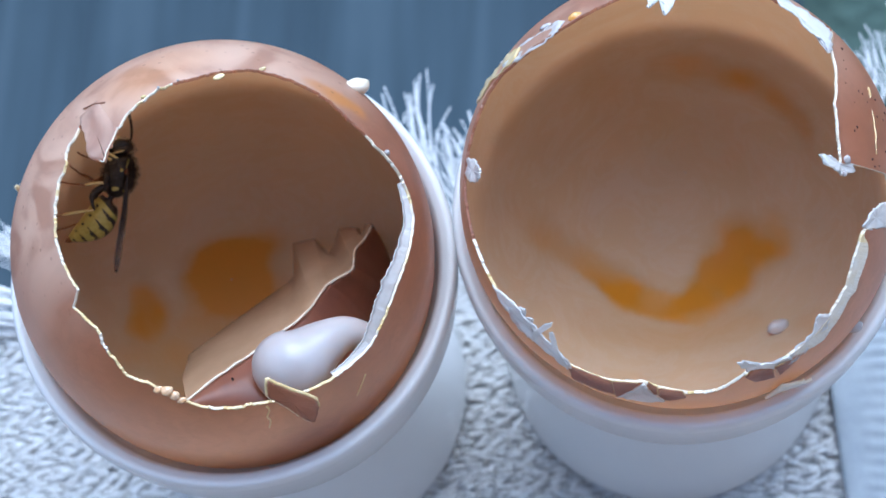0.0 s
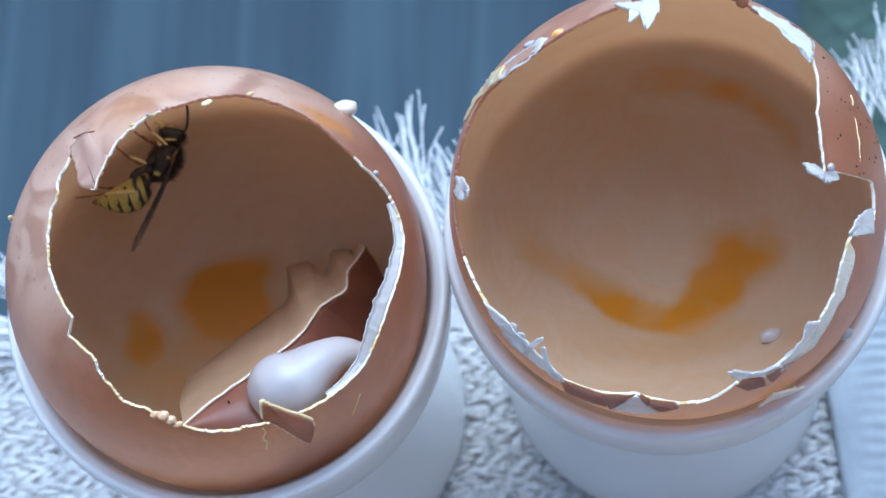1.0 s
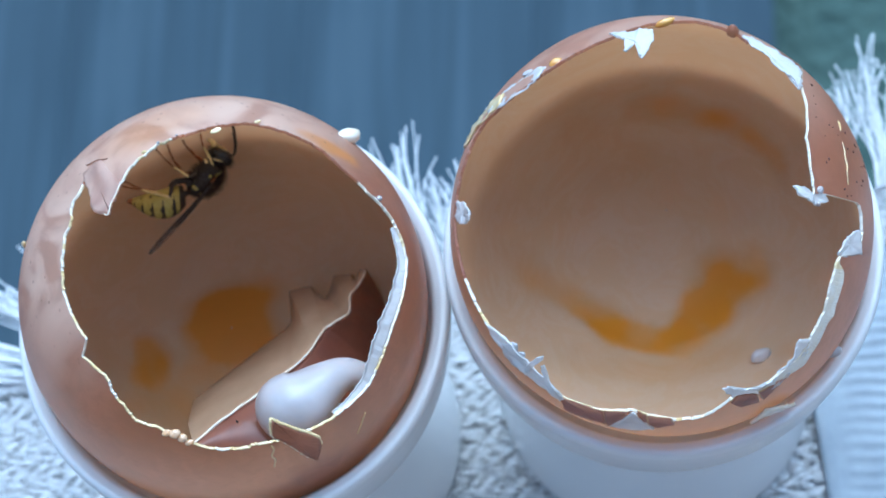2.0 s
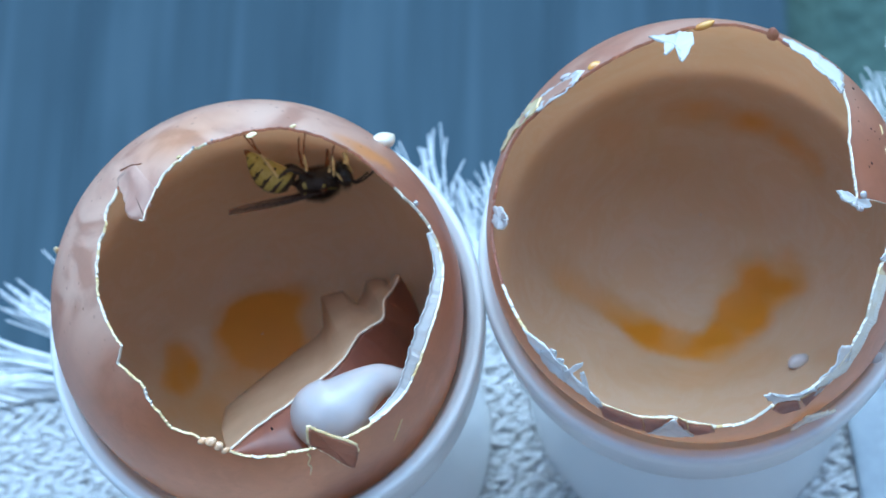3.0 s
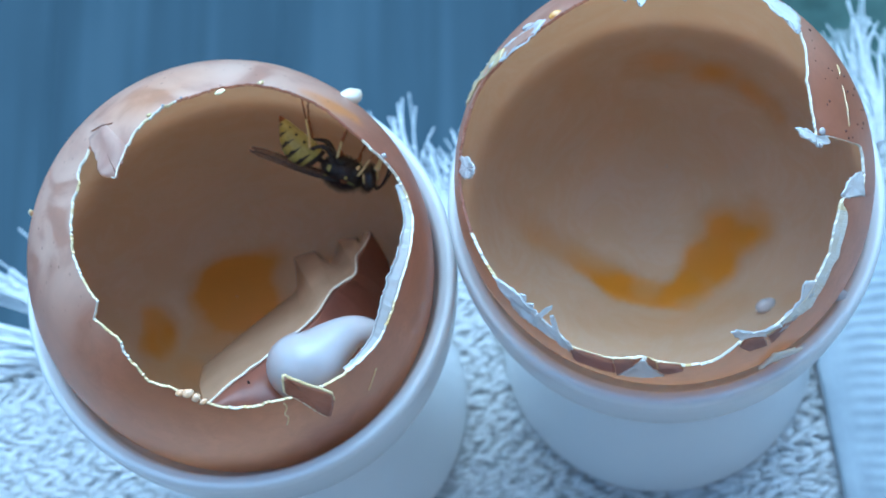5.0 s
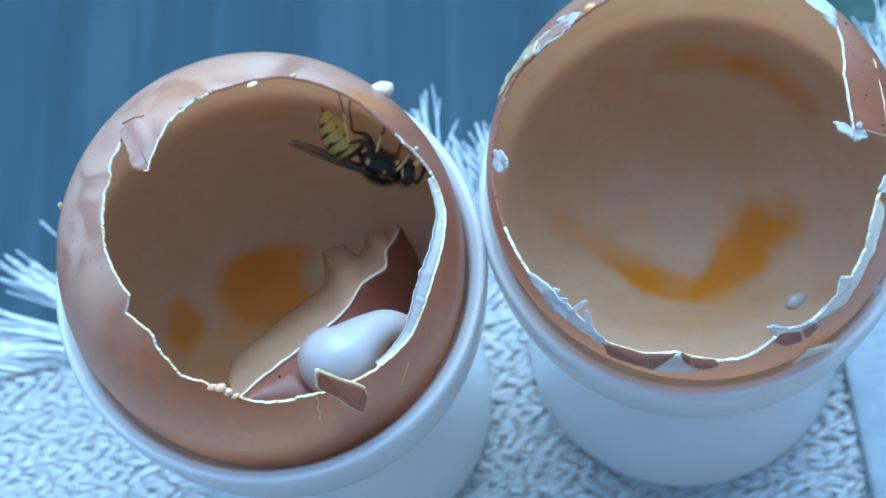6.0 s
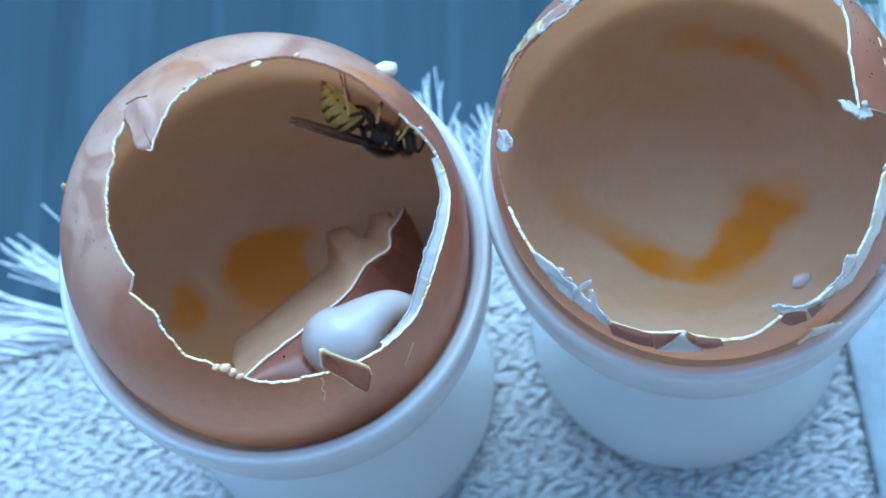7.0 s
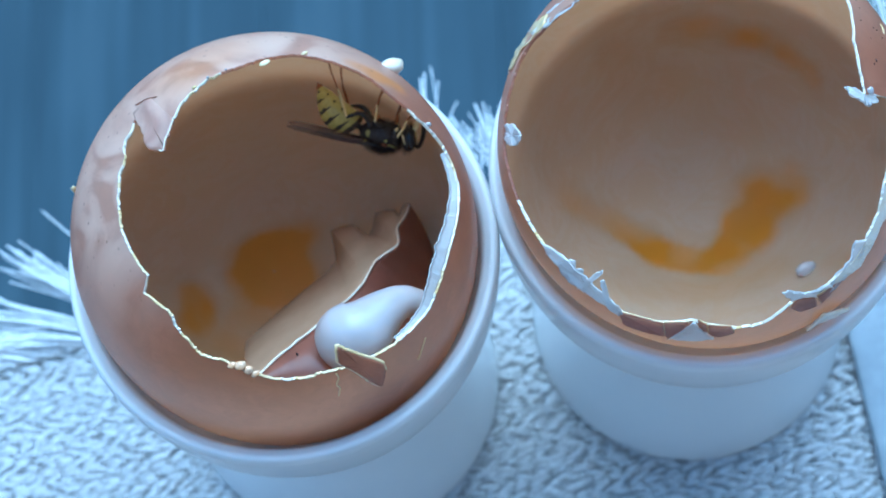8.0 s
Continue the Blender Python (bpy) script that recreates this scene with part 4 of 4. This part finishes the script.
# ---------------------------------------------------------------- the wasp (millimetres, head along +x, back along +z)
def wasp():
    w = thing("wasp", "black and yellow wasp with folded smoky wings clinging to the shell", "wasp")
    k = 1.08 * MM
    rnd = random.Random(11)

    def put(name, vf, mat, parent, label="", smooth=True):
        v, f = vf
        return link_mesh(name, [Vector(q) * k for q in v], f, mat, parent, label, smooth)

    def hairs(count, centre, size, length, low=-1.0, high=1.0):
        """Short fine hairs standing out of an ellipsoid between two heights."""
        fv, ff = [], []
        while count:
            d = Vector((rnd.gauss(0, 1), rnd.gauss(0, 1), rnd.gauss(0, 1))).normalized()
            if not low <= d.z <= high:
                continue
            count -= 1
            p = Vector(centre) + Vector([d[i] * size[i] for i in range(3)])
            lean = (d + Vector([rnd.gauss(0, 0.3) for _ in range(3)])).normalized()
            tv, tf = tube([p, p + lean * length * 0.5, p + lean * length * rnd.uniform(0.7, 1.2)], [0.012, 0.009, 0.003], 3)
            b = len(fv)
            fv += tv
            ff += [tuple(i + b for i in q) for q in tf]
        return fv, ff

    # thorax: collar, humped back and sloping rear, lumpy rather than smooth
    th = [(0.0, -2.45), (0.42, -2.38), (0.85, -2.0), (1.16, -1.3), (1.34, -0.4), (1.38, 0.4), (1.24, 1.1), (0.95, 1.55), (0.5, 1.78), (0.0, 1.82)]
    v, f = lathe(smooth_profile(th, 5), 48)
    body = []
    for x, y, z in v:
        q = Vector((z, x * 0.98, y * 1.02 + 0.18))
        furrow = -0.10 * math.exp(-((z - 0.75) / 0.12) ** 2) - 0.12 * math.exp(-((z + 1.05) / 0.14) ** 2) + 0.06 * noise.noise(q * 1.9)
        body.append(q + Vector((0, x, y)).normalized() * furrow if abs(x) + abs(y) > 1e-4 else q)
    thorax = put("thorax", (body, [q[::-1] for q in f]), BLACK, w, "black hairy thorax")
    put("fuzz", hairs(1500, (-0.2, 0, 0.2), (2.0, 1.32, 1.40), 0.5), BLACK, thorax, "short dark hairs")
    put("back_fuzz", hairs(1100, (-0.1, 0, 0.3), (1.8, 1.3, 1.45), 0.75, 0.3), BLACK, thorax, "long dark hairs on the back")
    for s in (1, -1):
        for c, r, ang in (((-1.60, 1.00, 0.15), (0.26, 0.12, 0.38), 15), ((0.25, 1.28, 0.50), (0.20, 0.10, 0.22), 20), ((0.75, 1.02, 0.98), (0.75, 0.10, 0.10), -8), ((-1.75, 0.55, 1.0), (0.22, 0.34, 0.12), 40)):
            put("yellow_spot", ellipsoid((c[0], s * c[1], c[2]), r, Matrix.Rotation(radians(ang), 3, "Y"), 8), YELLOW, thorax, "yellow spot on the black thorax")
        put("hip_plate", ellipsoid((1.12, s * 1.02, -0.62), (0.20, 0.28, 0.52), Matrix.Rotation(radians(-22), 3, "Y"), 8), PALE, thorax, "pale yellow plate over the front leg")
        put("hip_plate", ellipsoid((-0.55, s * 1.0, -0.85), (0.42, 0.30, 0.34), None, 8), BLACK, thorax)
        put("hip_plate", ellipsoid((-1.55, s * 0.80, -0.75), (0.46, 0.30, 0.34), None, 8), BLACK, thorax)
        put("wing_cap", ellipsoid((0.15, s * 1.12, 1.02), (0.40, 0.22, 0.2), None, 8), AMBER, thorax, "brown cap over the wing root")
    # head
    head = put("head", ellipsoid((2.50, 0, 0.02), (0.84, 1.55, 1.40), Matrix.Rotation(radians(10), 3, "Y"), 16), BLACK, w, "black head with yellow face marks")
    put("fuzz", hairs(500, (2.45, 0, 0.05), (0.82, 1.5, 1.40), 0.42), BLACK, head, "short dark hairs")
    for s in (1, -1):
        put("eye", ellipsoid((2.72, 1.10 * s, -0.05), (0.52, 0.55, 1.0), Matrix.Rotation(radians(20), 3, "Y"), 12), EYE, head, "glossy dark compound eye")
        put("mandible", tube(curve_points([(2.95, 0.85 * s, -1.05), (3.15, 0.75 * s, -1.65), (2.95, 0.35 * s, -2.15)], 4), [0.34, 0.34, 0.32, 0.30, 0.27, 0.23, 0.19, 0.14, 0.06], 8), PALE, head, "pale yellow jaw")
        put("cheek_mark", ellipsoid((2.05, 1.22 * s, 0.05), (0.15, 0.26, 0.62), Matrix.Rotation(radians(24), 3, "Y"), 8), PALE, head, "yellow stripe behind the eye")
        put("brow_mark", ellipsoid((3.12, 0.92 * s, 0.25), (0.14, 0.2, 0.26), None, 8), YELLOW, head, "yellow mark beside the eye")
        a = put("antenna", tube(curve_points([(3.30, 0.42 * s, 0.55), (3.58, 0.55 * s, 0.72), (3.85, 0.66 * s, 0.35), (3.92, 0.80 * s, -0.75), (3.72, 0.92 * s, -1.95), (3.25, 1.0 * s, -3.15)], 5), [0.10] * 6 + [0.12] * 12 + [0.13] * 6 + [0.12, 0.08], 8), BLACK, w, "long black antenna")
        a["side"] = s
    put("face", ellipsoid((3.18, 0, -0.55), (0.24, 0.62, 0.72), Matrix.Rotation(radians(20), 3, "Y"), 10), PALE, head, "yellow face plate")
    # abdomen: a stalk and six overlapping rings, turning about the waist
    hub = thing("abdomen", "", "")
    hub.parent = w
    hub.location = (-2.50 * k, 0, -0.02 * k)
    put("stalk", tube([(0.3, 0, -0.1), (-0.15, 0, -0.06), (-0.45, 0, 0.0), (-0.7, 0, 0.1)], [0.34, 0.26, 0.34, 0.62], 12), BLACK, hub)
    rad = lambda s: 1.72 * max(0.0, math.sin(math.pi * (0.10 + 0.90 * s) ** 0.80)) ** 0.62 * (1 - 0.10 * s)
    cuts, nseg, length = [0.0, 0.16, 0.37, 0.57, 0.75, 0.89, 1.0], 72, 5.6
    for i in range(6):
        a, b = cuts[i] - (0.012 if i else 0), cuts[i + 1] + 0.02
        verts, faces, fm, rows = [], [], [], 20
        for j in range(rows + 1):
            s = min(a + (b - a) * j / rows, 0.995)
            r = rad(s) * (1 + 0.045 * (j / rows)) - (0.03 if j == 0 else 0)
            for q in range(nseg):
                t = 2 * math.pi * q / nseg
                flat = 0.80 if math.cos(t) < 0 else 1.06
                verts.append(Vector((-0.45 - length * s, r * 0.96 * math.sin(t), r * flat * math.cos(t) + 0.55 * math.sin(math.pi * s) - 0.10 * s)) * k)
        for j in range(rows):
            for q in range(nseg):
                faces.append((j * nseg + q, (j + 1) * nseg + q, (j + 1) * nseg + (q + 1) % nseg, j * nseg + (q + 1) % nseg))
                t = 2 * math.pi * (q + 0.5) / nseg
                dorsal = math.cos(t)
                side = abs(math.degrees(math.atan2(math.sin(t), math.cos(t))))
                band = 0.13 + 0.27 * smoothstep(-0.5, 0.7, dorsal) + 0.40 * max(0, dorsal) ** 12 + 0.10 * math.exp(-((side - 62) / 9) ** 2)
                if i == 0:
                    band = 0.50 + 0.15 * dorsal
                if dorsal < -0.35:
                    band = 0.10 if i else 0.45
                    if abs(side - 128) < 7 and 0 < i < 5:
                        band = 0.34
                fm.append(1 if (j + 0.5) / rows < band + 0.03 * noise.noise((t * 4, i, 0)) else 0)
        link_mesh("segment", verts, faces, [YELLOW, BLACK], hub, face_mats=fm)
    put("tail_tip", tube([(-0.45 - length * 0.96, 0, -0.02), (-0.45 - length * 1.01, 0, -0.08), (-0.45 - length * 1.06, 0, -0.16)], [0.40, 0.24, 0.03], 10), AMBER, hub, "brown pointed tail tip")
    # folded wings, hinged at their roots
    for s in (1, -1):
        root = Vector((-0.1, 1.18 * s, 1.05))
        rows, cols = 30, 8
        verts, faces = [], []
        for side in (0, 1):
            for i in range(rows + 1):
                f = i / rows
                wid = 0.14 + 0.44 * math.sin(math.pi * min(1, f * 0.66 + 0.06)) * (1 - 0.9 * smoothstep(0.88, 1.0, f))
                for j in range(cols + 1):
                    g = j / cols - 0.5
                    x = -9.7 * f
                    y = (0.30 * math.sin(f * 2.6) + g * wid * 0.55) * s
                    z = 0.06 - 0.05 * f - g * wid + 0.05 * math.cos(j * 2.4) + 0.10 * math.sin(f * 5)
                    verts.append(Vector((x, y, z - 0.04 * side)))
        m, half = cols + 1, (rows + 1) * (cols + 1)
        for i in range(rows):
            for j in range(cols):
                a = i * m + j
                faces += [(a, a + 1, a + m + 1, a + m), (a + half, a + m + half, a + m + 1 + half, a + 1 + half)]
            for j in (0, cols):
                a = i * m + j
                faces.append((a, a + m, a + m + half, a + half))
        wing = put("wing", (verts, faces), WING, w, "folded smoky brown wing")
        wing.location = root * k
        wing["side"] = s
        for lift, far in ((-0.30, 0.96), (0.02, 0.75), (0.25, 0.55)):
            pts = []
            for i in range(15):
                f = far * i / 14
                wid = 0.14 + 0.44 * math.sin(math.pi * min(1, f * 0.66 + 0.06))
                pts.append((-9.7 * f, s * (0.30 * math.sin(f * 2.6) - lift * wid * 0.4 + 0.05), 0.08 - 0.05 * f + lift * wid + 0.10 * math.sin(f * 5)))
            put("wing_vein", tube(pts, [0.07 - 0.003 * i for i in range(15)], 6), BLACK, wing, "dark wing vein")
    # legs: hip, bend of the thigh, knee, ankle and toe
    legs = [("front", 1, (0.80, 0.85, -0.70), (1.15, 1.25, -0.20), (1.35, 1.35, 0.00), (2.05, 1.45, -2.00), (2.75, 1.15, -3.10)),
            ("front", -1, (0.80, 0.85, -0.70), (1.0, 1.4, -1.3), (0.96, 1.5, -2.0), (1.10, 1.45, -3.0), (1.45, 1.2, -4.1)),
            ("middle", 1, (-0.57, 0.9, -0.80), (-0.95, 1.25, -0.95), (-1.16, 1.35, -1.15), (-1.30, 1.45, -2.95), (-0.95, 1.2, -5.45)),
            ("middle", -1, (-0.57, 0.9, -0.80), (-1.0, 1.4, -1.3), (-1.35, 1.6, -1.9), (-1.10, 1.5, -3.3), (-0.30, 1.2, -5.2)),
            ("hind", 1, (-1.40, 0.8, -0.85), (-2.70, 1.35, -1.80), (-4.05, 1.50, -1.15), (-5.40, 1.5, -3.90), (-6.85, 1.2, -6.40)),
            ("hind", -1, (-1.40, 0.8, -0.85), (-2.60, 1.35, -1.95), (-4.15, 1.60, -1.75), (-5.10, 1.5, -3.60), (-5.80, 1.2, -5.90))]
    for kind, s, hip, bend, knee, ankle, toe in legs:
        fl = lambda q: Vector((q[0], s * q[1], q[2]))
        h = fl(hip)
        rel = lambda q: fl(q) - h
        leg = put("leg", tube(curve_points([rel(hip), rel(bend), rel(knee)], 5), [0.24, 0.27, 0.29, 0.29, 0.28, 0.26, 0.23, 0.20, 0.17, 0.15, 0.12], 8), BLACK if s > 0 or kind == "hind" else AMBER, w, "black thigh" if s > 0 or kind == "hind" else "amber thigh")
        leg.location = h * k
        leg["kind_of_leg"] = kind
        shin = PALE if s > 0 else AMBER
        put("shin", tube(curve_points([rel(knee), rel(knee).lerp(rel(ankle), 0.5) + Vector((0.05, 0, 0)), rel(ankle)], 5), [0.11, 0.13, 0.145, 0.15, 0.155, 0.155, 0.15, 0.145, 0.135, 0.12, 0.09], 8), shin, leg, "pale yellow shin" if s > 0 else "amber shin")
        for side in (-1, 1):
            put("spur", tube([rel(ankle), rel(ankle) + Vector((0.16 * side, 0.05, -0.28))], [0.035, 0.008], 5), AMBER, leg, "fine spur at the ankle")
        joints = [rel(ankle).lerp(rel(toe), q) + Vector((0.05 * math.sin(q * 9), 0, 0)) for q in (0, 0.4, 0.58, 0.73, 0.86, 1.0)]
        foot_v, foot_f = [], []
        for a, b in zip(joints, joints[1:]):
            tv, tf = tube([a, a.lerp(b, 0.5), b], [0.065, 0.085, 0.10], 7)
            base = len(foot_v)
            foot_v += tv
            foot_f += [tuple(i + base for i in q) for q in tf]
        put("foot", (foot_v, foot_f), AMBER, leg, "amber jointed foot")
        for side in (-1, 1):
            put("claw", tube(curve_points([rel(toe), rel(toe) + Vector((0.16, 0.12 * side, -0.02)), rel(toe) + Vector((0.26, 0.16 * side, -0.16))], 3), [0.05, 0.045, 0.04, 0.035, 0.03, 0.02, 0.008], 5), BLACK, leg, "dark claw")
    return w


# time, place, head direction, back direction, bend of the abdomen in degrees
WASP_PATH = [
    (0, (-0.03058, 0.01996, 0.05703), (0.453, 0.839, 0.302), (0.884, -0.377, -0.276), 37),
    (0.3, (-0.02792, 0.02061, 0.05492), (0.762, 0.622, 0.178), (0.638, -0.676, -0.369), 40),
    (0.5, (-0.02669, 0.02219, 0.05407), (0.744, 0.639, 0.196), (0.660, -0.656, -0.367), 42),
    (0.7, (-0.02702, 0.02505, 0.05632), (0.693, 0.683, 0.232), (0.713, -0.601, -0.362), 44),
    (1, (-0.02377, 0.02270, 0.05626), (0.698, 0.678, 0.231), (0.710, -0.613, -0.346), 45),
    (1.5, (-0.02251, 0.02270, 0.05581), (0.799, 0.570, 0.193), (0.597, -0.711, -0.370), 41),
    (2, (-0.01965, 0.02235, 0.05634), (0.878, 0.456, 0.148), (0.476, -0.792, -0.382), 41),
    (2.2, (-0.01876, 0.02219, 0.05534), (0.929, 0.354, 0.111), (0.368, -0.846, -0.385), 39),
    (3.3, (-0.00895, 0.01668, 0.05529), (0.920, -0.363, -0.145), (-0.385, -0.774, -0.503), 48),
    (3.5, (-0.00844, 0.01528, 0.05651), (0.855, -0.481, -0.193), (-0.510, -0.713, -0.482), 44),
    (4, (-0.00795, 0.01537, 0.05532), (0.852, -0.482, -0.204), (-0.515, -0.704, -0.490), 32),
    (4.5, (-0.00740, 0.01341, 0.05767), (0.771, -0.588, -0.244), (-0.625, -0.628, -0.464), 28),
    (6, (-0.00590, 0.01154, 0.05806), (0.749, -0.623, -0.226), (-0.645, -0.608, -0.463), 31),
    (6.5, (-0.00602, 0.01267, 0.05648), (0.737, -0.635, -0.229), (-0.657, -0.595, -0.463), 29),
    (7, (-0.00570, 0.01305, 0.05717), (0.792, -0.575, -0.205), (-0.592, -0.643, -0.486), 35),
    (7.5, (-0.00625, 0.01330, 0.05722), (0.856, -0.488, -0.168), (-0.500, -0.699, -0.511), 40),
    (8, (-0.00645, 0.01317, 0.05753), (0.821, -0.543, -0.175), (-0.549, -0.667, -0.503), 35),
]


def wasp_pose(at, ahead, back):
    x = Vector(ahead).normalized()
    z = (Vector(back) - x * Vector(back).dot(x)).normalized()
    return Matrix.Translation(at) @ Matrix((x, z.cross(x), z)).transposed().to_4x4()


def motions():
    walk(WASP, [(t, wasp_pose(p, a, b)) for t, p, a, b, _ in WASP_PATH])
    parts = list(WASP.children)
    hub = [o for o in parts if o.name.startswith("abdomen")][0]
    home = hub.location.copy()
    walk(hub, [(t, Matrix.Translation(home) @ Matrix.Rotation(radians(-bend), 4, "Y")) for t, *_, bend in WASP_PATH])
    for o in parts:
        if o.name.startswith("antenna"):
            s = o["side"]
            root = Vector((3.30, 0.42 * s, 0.55)) * 1.08 * MM
            rows = []
            for t, swing in ANTENNA_ROWS:
                turn = Matrix.Rotation(radians(swing + 5 * s * math.sin(t * 3)), 4, "Y")
                rows.append((t, Matrix.Translation(root) @ turn @ Matrix.Translation(-root)))
            walk(o, rows)
        if o.name.startswith("wing"):
            home = o.location.copy()
            side = o["side"]
            walk(o, [(t, Matrix.Translation(home) @ Matrix.Rotation(radians(lift if side > 0 else lift * 0.8), 4, "Y") @ Matrix.Rotation(radians(spread * side), 4, "Z")) for t, lift, spread in WING_ROWS])
        if o.name.startswith("leg"):
            home = o.location.copy()
            side = 1 if home.y > 0 else -1
            phase = {"front": 0.0, "middle": 2.1, "hind": 4.2}[o["kind_of_leg"]] + (0 if side > 0 else math.pi)
            rows = []
            for i in range(41):
                t = i * 0.2
                pace = 1.0 if t < 0.9 or 2.0 < t < 3.3 else 0.35 if t < 4.8 else 0.12
                rows.append((t, Matrix.Translation(home) @ Matrix.Rotation(radians(11 * pace * math.sin(t * 9 + phase)), 4, "Y")))
            walk(o, rows)


# time and swing of the antennae in degrees
ANTENNA_ROWS = [(0.0, -80), (0.3, -62), (0.5, -65), (0.7, -74), (1.0, -72), (1.5, -56), (2.0, -49), (2.2, -32), (3.3, -72), (3.5, -33), (4.0, -26), (4.5, -21), (6.0, -3), (6.5, -38), (7.0, -3), (7.5, 4), (8.0, 0)]
# time, lift and spread of the wings: a short buzz near the start
WING_ROWS = [(0.0, 2, 2), (0.2, 6, 6), (0.35, 38, 25), (0.5, 46, 25), (0.6, 20, 10), (0.7, 0, 0), (2.2, 0, 0), (3.3, 2, 4), (4.0, 0, 2), (8.0, 0, 2)]

ground()
deck()
shade_wall()
table()
woven_mat()
napkin()
egg_cup(LEFT_AXIS)
egg_cup(RIGHT_AXIS)
LEFT_EGG = left_egg()
shell_fragment(LEFT_EGG)
egg_white()
right_egg()
WASP = wasp()
motions()
